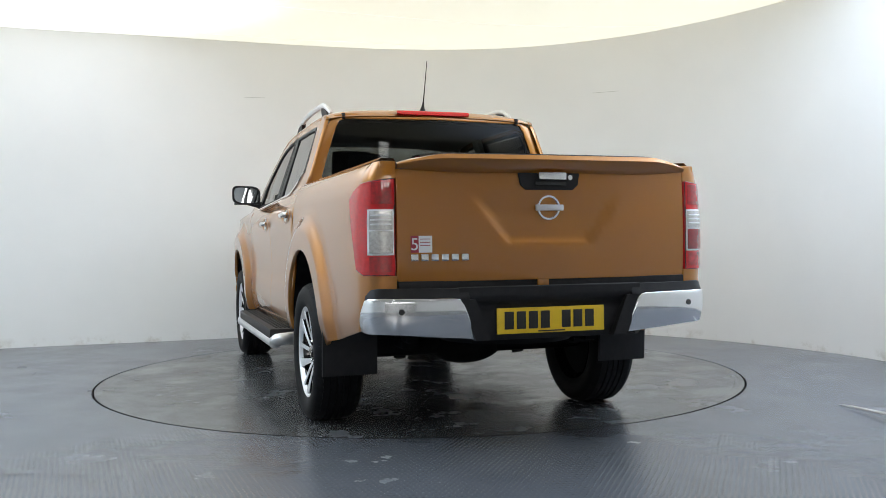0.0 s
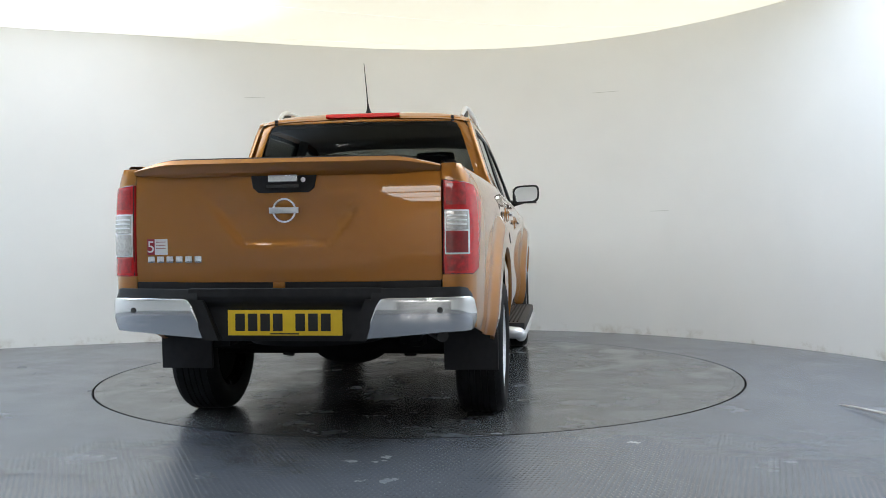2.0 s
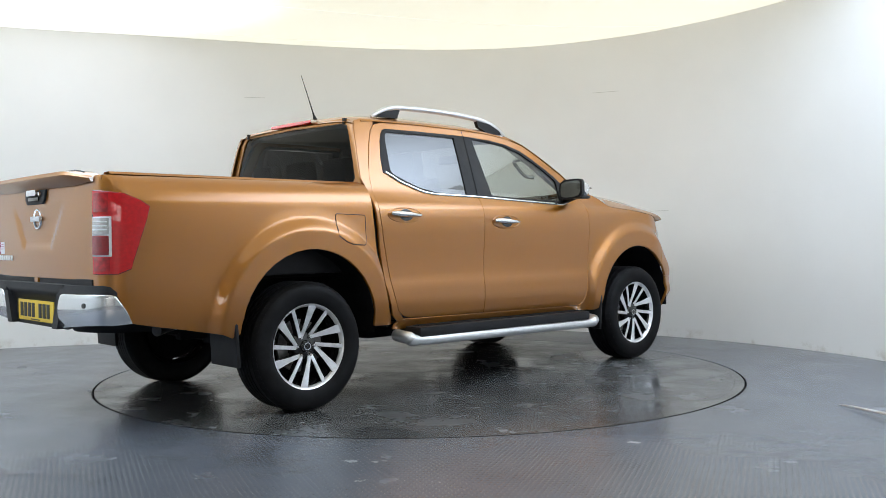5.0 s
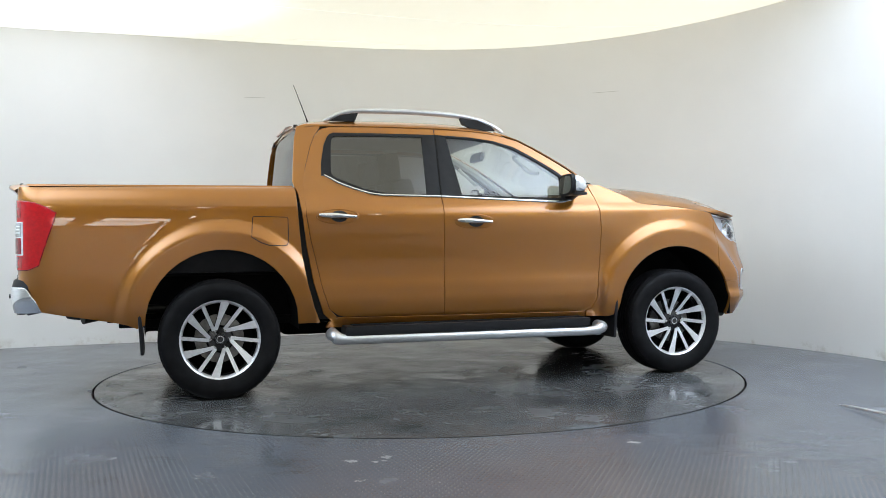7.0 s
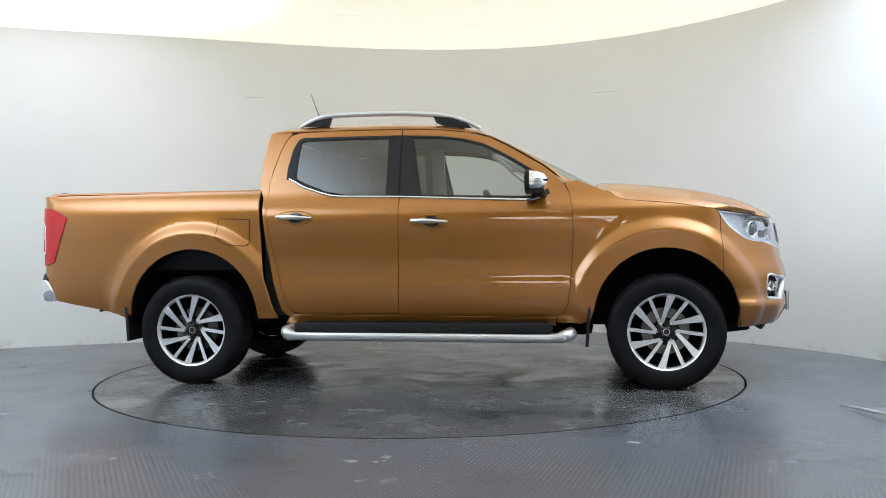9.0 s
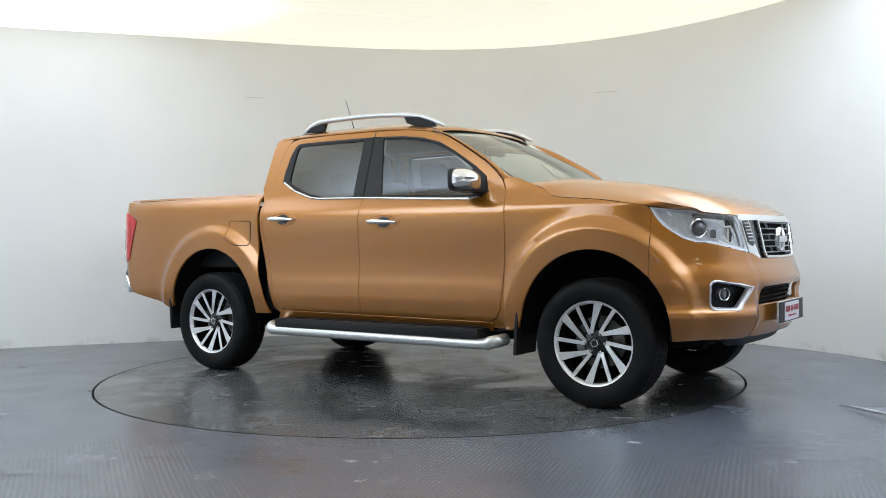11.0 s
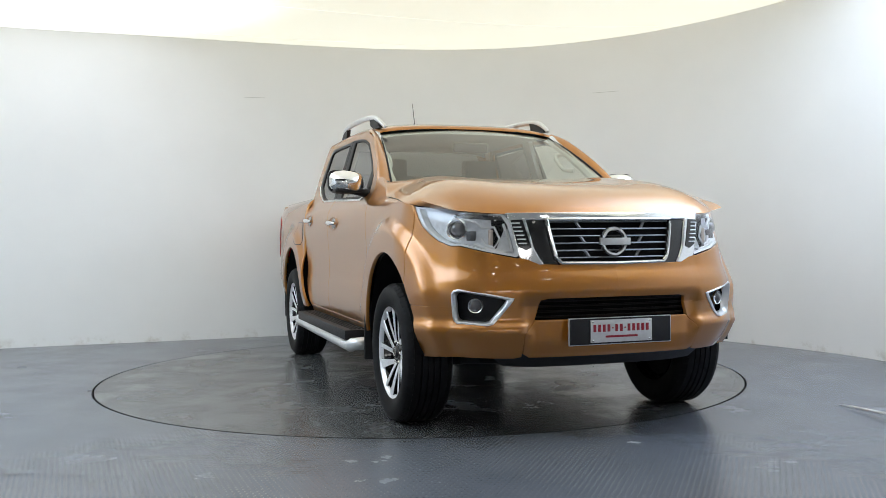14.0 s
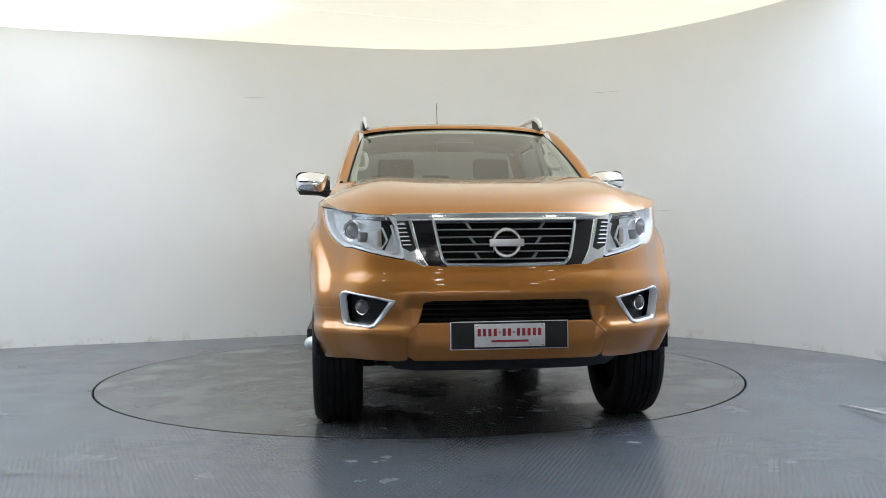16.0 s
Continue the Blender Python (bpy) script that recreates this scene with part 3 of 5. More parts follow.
def doors():
    rear = xs([(0.541, 1.119), (0.562, 0.989), (0.597, 0.841), (0.638, 0.656), (0.681, 0.526), (0.732, 0.49), (0.784, 0.478), (1.433, 0.470), (1.436, 0.9), (1.437, 1.243), (1.077, 1.250), (0.929, 1.270), (0.780, 1.320), (0.71, 1.355), (0.665, 1.378), (0.60, 1.378), (0.536, 1.36), (0.534, 1.25)])
    front = xs([(1.441, 0.470), (2.456, 0.461), (2.501, 0.483), (2.535, 0.538), (2.551, 0.669), (2.564, 0.818), (2.573, 1.004), (2.567, 1.153), (2.550, 1.246), (2.513, 1.321), (2.454, 1.380), (2.40, 1.35), (2.39, 1.222), (2.239, 1.209), (1.863, 1.224), (1.445, 1.243), (1.444, 0.9)])
    # frame round the glass: outer line and inner line, point by point
    frames = {
        "rear": (xs([(0.536, 1.36), (0.555, 1.443), (0.594, 1.575), (0.625, 1.650), (0.663, 1.691), (0.720, 1.706), (1.0, 1.711), (1.433, 1.708)]),
                 xs([(0.648, 1.38), (0.650, 1.46), (0.676, 1.585), (0.700, 1.640), (0.718, 1.662), (0.745, 1.672), (1.0, 1.674), (1.433, 1.672)])),
        "front": (xs([(1.441, 1.708), (1.684, 1.698), (1.874, 1.678), (2.025, 1.639), (2.139, 1.581), (2.253, 1.515), (2.367, 1.446), (2.454, 1.380)]),
                  xs([(1.441, 1.672), (1.684, 1.660), (1.850, 1.638), (1.99, 1.600), (2.10, 1.545), (2.20, 1.487), (2.30, 1.425), (2.40, 1.35)]))}
    panes = {
        "rear": xs([(0.715, 1.383), (0.719, 1.60), (0.740, 1.645), (1.345, 1.652), (1.345, 1.262), (1.077, 1.266), (0.929, 1.290), (0.790, 1.345)]),
        "front": xs([(1.508, 1.655), (1.684, 1.648), (1.845, 1.627), (1.982, 1.588), (2.09, 1.535), (2.19, 1.478), (2.285, 1.418), (2.315, 1.39), (2.315, 1.238), (1.86, 1.245), (1.585, 1.255), (1.55, 1.42)])}
    strips = {"rear": [(0.668, 1.385), (0.712, 1.362), (0.782, 1.325), (0.930, 1.275), (1.0, 1.262), (1.078, 1.256), (1.437, 1.248)], "front": [(1.441, 1.248), (1.863, 1.229), (2.239, 1.214), (2.32, 1.217), (2.375, 1.232)]}
    seals = {"rear": (xs([(0.650, 1.385), (0.652, 1.46), (0.678, 1.585), (0.702, 1.638), (0.72, 1.66), (0.747, 1.670), (1.0, 1.672), (1.433, 1.670), (1.433, 1.26), (1.28, 1.257), (1.077, 1.262), (0.929, 1.285), (0.79, 1.332), (0.715, 1.365)]),
                      xs([(0.715, 1.40), (0.717, 1.47), (0.724, 1.58), (0.730, 1.618), (0.740, 1.640), (0.765, 1.648), (1.0, 1.652), (1.345, 1.650), (1.345, 1.262), (1.28, 1.260), (1.077, 1.268), (0.929, 1.295), (0.80, 1.345), (0.73, 1.378)])),
             "front": (xs([(1.443, 1.670), (1.684, 1.658), (1.850, 1.636), (1.99, 1.598), (2.10, 1.543), (2.20, 1.485), (2.30, 1.423), (2.395, 1.35), (2.40, 1.24), (2.30, 1.222), (1.86, 1.240), (1.443, 1.255), (1.443, 1.45)]),
                       xs([(1.515, 1.650), (1.684, 1.642), (1.840, 1.621), (1.978, 1.583), (2.085, 1.529), (2.185, 1.472), (2.278, 1.412), (2.312, 1.385), (2.312, 1.243), (2.28, 1.240), (1.86, 1.250), (1.588, 1.260), (1.552, 1.45)]))}
    made = {}
    for key, lower in (("rear", rear), ("front", front)):
        o, i = frames[key]
        ring = o + i[::-1]
        data = patch(lower, body, 0.05, 0.02)
        data_frame = patch(ring, body, 0.06, 0.015)
        data_pane = patch(panes[key], body, 0.1, 0.0, lift=-0.008)
        so, si = seals[key]
        # black surround: a closed band between two lines
        n = len(so)
        rows = []
        for k in range(n + 1):
            a, b = so[k % n], si[k % n]
            rows.append([body(*a, -0.012), body(*a, 0.002), body(*[a[j] * 0.9 + b[j] * 0.1 for j in (0, 1)], 0.003), body(*b, -0.001), body(*b, -0.016)])
        band = grid(rows)
        for left in (False, True):
            door = put_patch(key + "_door", data, PAINT, TRUCK, left)
            made[key, left] = door
            put_patch("window_frame", data_frame, PAINT, door, left)
            g = put_patch("window_glass", data_pane, PRIVACY if key == "rear" else GLASS, door, left, "dark privacy glass" if key == "rear" else "clear door glass")
            g.visible_shadow = False
            sgn = -1 if left else 1
            f = band[1] if left else [q[::-1] for q in band[1]]
            mesh_object("window_surround", [(p[0], p[1] * sgn, p[2]) for p in band[0]], f, PLASTIC, door, label="matt black pillar trim")
            bm = bmesh.new()
            pts = strips[key]
            fine = [Vector(p) for p in smooth_path(pts, 4)]
            path = [body(s_of_x(p.x), p.y, 0.003) for p in fine]
            add_tube(bm, [(p.x, p.y * sgn, p.z) for p in path], 0.0085, 8)
            part("belt_strip", bm, CHROME, door, "bright chrome strip under the glass")
    return made


def shut_lines():
    """Dark strips that stand in for the shade in the gaps between the doors and the body."""
    lines = [[(1.437, 0.462), (1.437, 0.8), (1.439, 1.1), (1.440, 1.24)], [(1.437, 1.245), (1.437, 1.45), (1.437, 1.706)],
             [(2.462, 0.457), (2.505, 0.480), (2.539, 0.538), (2.555, 0.669), (2.568, 0.818), (2.577, 1.0), (2.571, 1.153), (2.554, 1.246), (2.520, 1.322)],
             [(0.728, 0.482), (0.677, 0.526), (0.634, 0.656), (0.593, 0.841), (0.558, 0.989), (0.537, 1.119), (0.531, 1.25), (0.532, 1.36), (0.551, 1.443), (0.590, 1.575), (0.621, 1.650)],
             [(0.78, 0.474), (1.437, 0.466), (2.456, 0.456)]]
    for line in lines:
        deep = -0.001 if line[-1][1] > 1.7 else -0.013
        fine = smooth_path(line, 4)
        rows = []
        for i, p in enumerate(fine):
            d = (fine[min(len(fine) - 1, i + 1)] - fine[max(0, i - 1)]).normalized()
            o = Vector((-d.y, d.x)) * 0.013
            rows.append([body(s_of_x(q.x), q.y, deep) for q in (p - o, p, p + o)])
        v, f = grid(rows)
        for left in (False, True):
            mesh_object("shut_line_shade", [(p[0], -p[1] if left else p[1], p[2]) for p in v], f, GAPDARK, TRUCK)


def roof_and_glass():
    z_edge = smooth_table([(0.50, 1.685), (0.56, 1.712), (0.66, 1.722), (1.0, 1.725), (1.45, 1.722), (1.70, 1.710), (1.874, 1.690), (1.97, 1.664)])
    z_top = smooth_table([(0.50, 1.722), (0.54, 1.752), (0.60, 1.772), (0.75, 1.788), (1.0, 1.797), (1.3, 1.797), (1.6, 1.785), (1.8, 1.762), (1.90, 1.742), (1.97, 1.722)])
    rows = []
    for i in range(31):
        x = 0.50 + 1.45 * i / 30
        ye = -body(x, z_edge(x)).y
        row = []
        for j in range(33):
            a = math.pi * j / 32
            c, sn = math.cos(a), math.sin(a)
            y = ye * math.copysign(abs(c) ** 0.62, c)
            f = 1 - abs(y / ye) ** 5
            z = z_edge(x) + (z_top(x) - z_edge(x)) * (0.72 * max(0, f) ** 0.75 + 0.28 * (1 - (y / ye) ** 2))
            bow = -0.05 * sstep(1.5, 1.95, x) * (y / ye) ** 2
            row.append((x + bow, y, z))
        rows.append(row)
    rows.append([(p[0] + 0.012, p[1] * 0.995, p[2] - 0.017) for p in rows[-1]])
    v, f = grid(rows)
    mesh_object("roof", v, [q[::-1] for q in f], PAINT, TRUCK, angle=60)
    v2 = [(max(p[0], 0.58), p[1] * 0.96, p[2] - 0.034) for p in v]
    mesh_object("headliner", v2, f, LINING, TRUCK, angle=60, label="pale grey cabin headliner")
    for sgn in (1, -1):
        bm = bmesh.new()
        add_tube(bm, [(p.x, p.y * sgn, p.z) for p in (body(0.56 + 1.36 * i / 24, z_edge(0.56 + 1.36 * i / 24) - 0.007, -0.005) for i in range(25))], 0.0085, 8)
        part("roof_gutter", bm, PAINT, TRUCK)
    # windscreen between its top and bottom lines
    top = [(1.948 - 0.055 * (t / 8) ** 2, 0.615 * t / 8, 1.712 - 0.032 * (t / 8) ** 2) for t in range(-8, 9)]
    low = [(2.80 - 0.20 * (t / 8) ** 2, 0.728 * t / 8, 1.288 + 0.012 * (t / 8) ** 2) for t in range(-8, 9)]
    rows = []
    for k in range(9):
        q = k / 8
        rows.append([tuple(Vector(a).lerp(Vector(b), q) + Vector((0.5, 0, 0.9)) * 0.018 * math.sin(math.pi * q)) for a, b in zip(top, low)])
    v, f = grid(rows)
    g = mesh_object("windscreen", v, [q[::-1] for q in f], SCREEN, TRUCK, angle=80, label="clear windscreen")
    g.visible_shadow = False
    bm = bmesh.new()
    edge = [rows[0][j] for j in range(17)]
    add_tube(bm, [rows[k][0] for k in range(8, 0, -1)] + edge + [rows[k][16] for k in range(1, 9)], 0.007, 6)
    part("windscreen_seal", bm, GAPDARK, TRUCK)
    # windscreen pillars between door line and glass
    for sgn in (1, -1):
        line = xs([(1.86, 1.690), (1.95, 1.672), (2.037, 1.645), (2.15, 1.588), (2.264, 1.522), (2.378, 1.452), (2.465, 1.388), (2.524, 1.327), (2.60, 1.30)])
        rows2 = []
        for k, (s, z) in enumerate(line):
            a = body(s, z)
            b = Vector(rows[k][0]) + Vector((-0.005, 0, 0.004))
            row = []
            for j in range(6):
                q = j / 5
                p = a.lerp(b, q) + Vector((0.15, -0.5, 0.8)) * 0.022 * math.sin(math.pi * q)
                row.append((p.x, p.y * sgn, p.z))
            rows2.append(row)
        v, f = grid(rows2)
        mesh_object("windscreen_pillar", v, f if sgn > 0 else [q[::-1] for q in f], PAINT, TRUCK, angle=70)
    # back of the cab round the rear window
    back = smooth_table([(1.0, 0.44), (1.3, 0.455), (1.5, 0.476), (1.64, 0.491), (1.74, 0.512)])
    outer = [(0.0, 1.735), (0.55, 1.730), (0.615, 1.715), (0.665, 1.65), (0.735, 1.47), (0.785, 1.32), (0.80, 1.20), (0.0, 1.20)]
    inner = [(0.0, 1.705), (0.55, 1.697), (0.590, 1.683), (0.612, 1.64), (0.668, 1.47), (0.705, 1.345), (0.685, 1.315), (0.0, 1.315)]

    def rear_plane(y, z, out=0.0):
        bow = 0.03 * (abs(y) / 0.75) ** 3
        return Vector((back(z) + bow - out, y, z))
    for sgn in (1, -1):
        rows3 = []
        for a, b in zip(outer, inner):
            rows3.append([rear_plane(a[0] * sgn, a[1]), rear_plane(sgn * (a[0] + b[0]) / 2, (a[1] + b[1]) / 2, 0.004), rear_plane(b[0] * sgn, b[1]), rear_plane(b[0] * sgn, b[1], -0.02)])
        v, f = grid(rows3)
        mesh_object("cab_back", v, f if sgn > 0 else [q[::-1] for q in f], PAINT, TRUCK, angle=60)
    pane = [(-y, z) for y, z in inner[1:-1]] + [(y, z) for y, z in inner[1:-1]][::-1]
    d = patch(pane, rear_plane, 0.12, 0.0, lift=-0.006, flip=True)
    g = put_patch("rear_window", d, REARGLASS, TRUCK, label="dark tinted rear window")
    g.visible_shadow = False


def bonnet():
    edge_z = smooth_table([(2.66, 1.302), (2.72, 1.289), (2.807, 1.255), (2.87, 1.215), (2.92, 1.203), (2.996, 1.196), (3.186, 1.179), (3.376, 1.151), (3.53, 1.126), (3.70, 1.108), (3.93, 1.078)])
    mid_z = smooth_table([(2.66, 1.318), (2.8, 1.316), (3.0, 1.300), (3.2, 1.281), (3.4, 1.256), (3.6, 1.218), (3.75, 1.175), (3.85, 1.132), (3.91, 1.098), (3.93, 1.078)])
    # the nose line under the front edge: half width and x, from the middle outwards
    line = [body(S_NOSE - 0.85 * i / 60, 1.09) for i in range(61)]
    line_y, line_x = [-p.y for p in line], [p.x for p in line]
    rows = []
    for i in range(37):
        q = i / 36
        xe = 2.70 + (3.575 - 2.70) * q
        low = edge_z(xe)
        half = -body(s_of_x(xe), low + 0.004).y + 0.002
        row = []
        for j in range(49):
            t = -1 + j / 24
            at = abs(t)
            rear_x = 2.70 + 0.10 * (1 - t * t)
            nose_x = float(np.interp(half * at, line_y, line_x)) + 0.006
            x = rear_x + (nose_x - rear_x) * q if at < 0.999 else xe
            mid = mid_z(2.70 + 1.23 * q)
            prof = 1 - max(0.0, (at - 0.60) / 0.40) ** 2.2
            bulge = 0.012 * math.exp(-((at - 0.62) / 0.16) ** 2) * (1 - q**3) - 0.006 * math.exp(-(at / 0.3) ** 2) * (1 - q)
            row.append((x, half * t, low + (mid - low) * prof + bulge * min(1, 12 * (1 - at))))
        rows.append(row)
    tail = [(p[0] - 0.02, p[1] * 0.985, p[2] - 0.006) for p in rows[-1]]
    v, f = grid(rows + [tail])
    mesh_object("bonnet", v, [q[::-1] for q in f], PAINT, TRUCK, angle=50)
    cowl = [[(2.62 - 0.16 * (t / 8) ** 2 + dx, 0.72 * t / 8, z) for t in range(-8, 9)] for dx, z in ((0.10, 1.265), (0.22, 1.285), (0.30, 1.27))]
    v, f = grid(cowl)
    mesh_object("cowl", v, f, PLASTIC, TRUCK)


def ys(pts):
    """Points of the nose given as (half width, z)."""
    return [(s_of_y(y), z) for y, z in pts]


def front_skin(y, z, out=0.0):
    p = body(s_of_y(abs(y)), z, out)
    return Vector((p.x, -p.y if y > 0 else p.y, p.z))


FOG = [(0.763, 0.645), (0.763, 0.705), (0.755, 0.722), (0.739, 0.728), (0.62, 0.706), (0.512, 0.684), (0.520, 0.668), (0.538, 0.645), (0.575, 0.598), (0.604, 0.564), (0.63, 0.557), (0.746, 0.565), (0.758, 0.575), (0.763, 0.60)]


def nose():
    side_top = xs([(3.471, 1.128), (3.493, 1.09), (3.493, 0.745)])
    lamp_low = ys([(0.494, 0.866), (0.64, 0.896), (0.755, 0.925)]) + xs([(3.735, 0.925), (3.66, 0.95), (3.60, 0.985), (3.55, 1.02), (3.509, 1.07)])
    upper = ys([(0.0, 0.832), (0.30, 0.834), (0.385, 0.838), (0.44, 0.862), (0.478, 0.868)]) + lamp_low + side_top + arc(3.147, 0.45, 0.45, 39, 26, 4) + ys([(0.763, 0.645)]) + ys(FOG[1:7]) + ys([(0.538, 0.645), (0.40, 0.645), (0.388, 0.672), (0.349, 0.680), (0.0, 0.682)])
    both("bumper_upper", upper, PAINT, TRUCK, 0.025)
    lower = arc(3.147, 0.45, 0.45, 25, -6, 8) + xs([(3.60, 0.395)]) + ys([(0.78, 0.402), (0.515, 0.398), (0.478, 0.405), (0.470, 0.513), (0.42, 0.575), (0.398, 0.643), (0.538, 0.643)]) + ys(FOG[8:]) + ys([(0.763, 0.643)])
    both("bumper_lower", lower, PAINT, TRUCK, 0.04)
    bar = [(-0.41, 0.572), (0.41, 0.572), (0.462, 0.512), (0.468, 0.42), (0.44, 0.402), (-0.44, 0.402), (-0.468, 0.42), (-0.462, 0.512)]
    put_patch("bumper_bar", patch(bar, lambda y, z: front_skin(y, z, 0.004), 0.025, 0.04, 0.008), PAINT, TRUCK)


def wheels():
    wheel = empty("wheel", TRUCK, pose(0, -0.785, 0.366))
    R = 0.367
    prof = [(0.232, 0.10), (0.245, 0.112), (0.27, 0.122), (0.305, 0.128), (0.335, 0.124), (0.350, 0.112), (0.360, 0.098), (R - 0.002, 0.085)]
    ring = []
    for a, b in ((0.085, 0.052), (0.044, 0.020), (0.012, -0.012), (-0.020, -0.044), (-0.052, -0.085)):
        ring += [(R, a), (R, b), (R - 0.009, b - 0.001), (R - 0.009, b - 0.007)]
    prof = prof + ring[:-2] + [(r, -y) for r, y in prof[::-1]]
    tyre = part("tyre", lathe([(r, -y) for r, y in prof], 96), RUBBER, wheel, "black tyre with worn road tread")
    # shoulder blocks
    bm = bmesh.new()
    for k in range(60):
        a = 2 * math.pi * k / 60
        for sgn in (1, -1):
            m = Matrix.Rotation(a, 4, "Y") @ Matrix.Translation((0, sgn * 0.098, R - 0.011)) @ Matrix.Rotation(sgn * -0.55, 4, "X")
            add_box(bm, (0, 0, 0), (1, 1, 1), 0, m @ Matrix.Diagonal((0.022, 0.030, 0.008, 1)))
    tagged(part("tread", bm, RUBBER, tyre), kind="stuff")
    rim = part("rim", lathe([(0.222, -0.080), (0.228, -0.096), (0.236, -0.106), (0.243, -0.110), (0.247, -0.108), (0.247, -0.098)], 72), ALLOY, wheel, "machined alloy rim")
    part("barrel", lathe([(0.234, 0.11), (0.208, 0.09), (0.203, -0.04), (0.223, -0.088)], 48), GLOSSBLACK, rim)
    part("brake_disc", lathe([(0.03, -0.01), (0.15, -0.01), (0.15, 0.012), (0.03, 0.012)], 48), mat("brake_steel", (0.25, 0.24, 0.23), 0.4, 0.8, vary=0.3, scale=30), wheel)
    part("dust_shield", lathe([(0.03, 0.045), (0.205, 0.045), (0.205, 0.055), (0.03, 0.055)], 40), DARK, wheel)
    part("hub", lathe([(0.0005, -0.088), (0.028, -0.088), (0.034, -0.080), (0.036, -0.07), (0.075, -0.062), (0.085, -0.05), (0.085, 0.0)], 40), GLOSSBLACK, wheel, "black hub with round cap")
    part("cap_ring", lathe([(0.018, -0.087), (0.018, -0.0895), (0.022, -0.0895), (0.022, -0.087)], 32), CHROME, wheel)
    for k in range(6):
        a = 2 * math.pi * k / 6
        nut = part("wheel_nut", lathe([(0.0005, -0.080), (0.007, -0.080), (0.010, -0.076), (0.011, -0.055)], 6), CHROME, wheel)
        nut.location = (0.058 * math.cos(a), 0, 0.058 * math.sin(a))
    # six pairs of spokes, each pair a V from the hub: a slim arm and a broad swept one, silver faces on black webs
    for k in range(6):
        apex = radians(60 * k + 1)
        for sweep, w0, w1, bend in ((-4, 0.022, 0.025, 0.0), (-38, 0.024, 0.054, 0.0)):
            tip = radians(60 * k + sweep)
            root = apex + radians(4 if sweep > -10 else -7)
            a = Vector((0.064 * math.cos(root), 0.064 * math.sin(root)))
            b = Vector((0.234 * math.cos(tip), 0.234 * math.sin(tip)))
            d = (b - a).normalized()
            o = Vector((-d.y, d.x))
            for name, material, grow, back in (("spoke", ALLOY, 0.0, 0.0), ("web", GLOSSBLACK, 0.005, 0.004)):
                rows = []
                for i in range(11):
                    q = i / 10
                    c = a.lerp(b, q) + o * bend * math.sin(math.pi * q)
                    w = (w0 + (w1 - w0) * q**1.8 + grow) / 2
                    yy = -0.070 - 0.032 * q**0.8 + back
                    cut = ((-1.0, 0.003), (-0.9, 0), (0.9, 0), (1.0, 0.003)) if back == 0 else ((-1.0, 0.035), (-1.0, 0), (1.0, 0), (1.0, 0.035))
                    rows.append([(c.x + o.x * t * w, yy + dy, c.y + o.y * t * w) for t, dy in cut])
                v, f = grid(rows)
                mesh_object(name, v, f, material, rim, angle=30)
    copies = [(3.15, -0.785, 0), (0.0, 0.785, 180), (3.15, 0.785, 180)]
    for x, y, turn in copies:
        copy_thing(wheel, pose(x, y, 0.366, 0, 0 if turn == 0 else 0, turn))


bodywork()
DOORS = doors()
shut_lines()
roof_and_glass()
bonnet()
nose()
wheels()


# ---- tail ----
def tail(y, z, out=0.0):
    bow = 0.02 * (y / 0.7) ** 2
    d_in = min(z - 0.922, (0.212 + (z - 0.922) * 0.78 - abs(y)) / 1.27)
    dent = 0.014 * sstep(0.0, 0.055, d_in) * (1 - sstep(1.06, 1.20, z))
    return Vector((-1.172 + bow + dent + 0.15 * (z - 1.0) ** 2 - out, y, z))


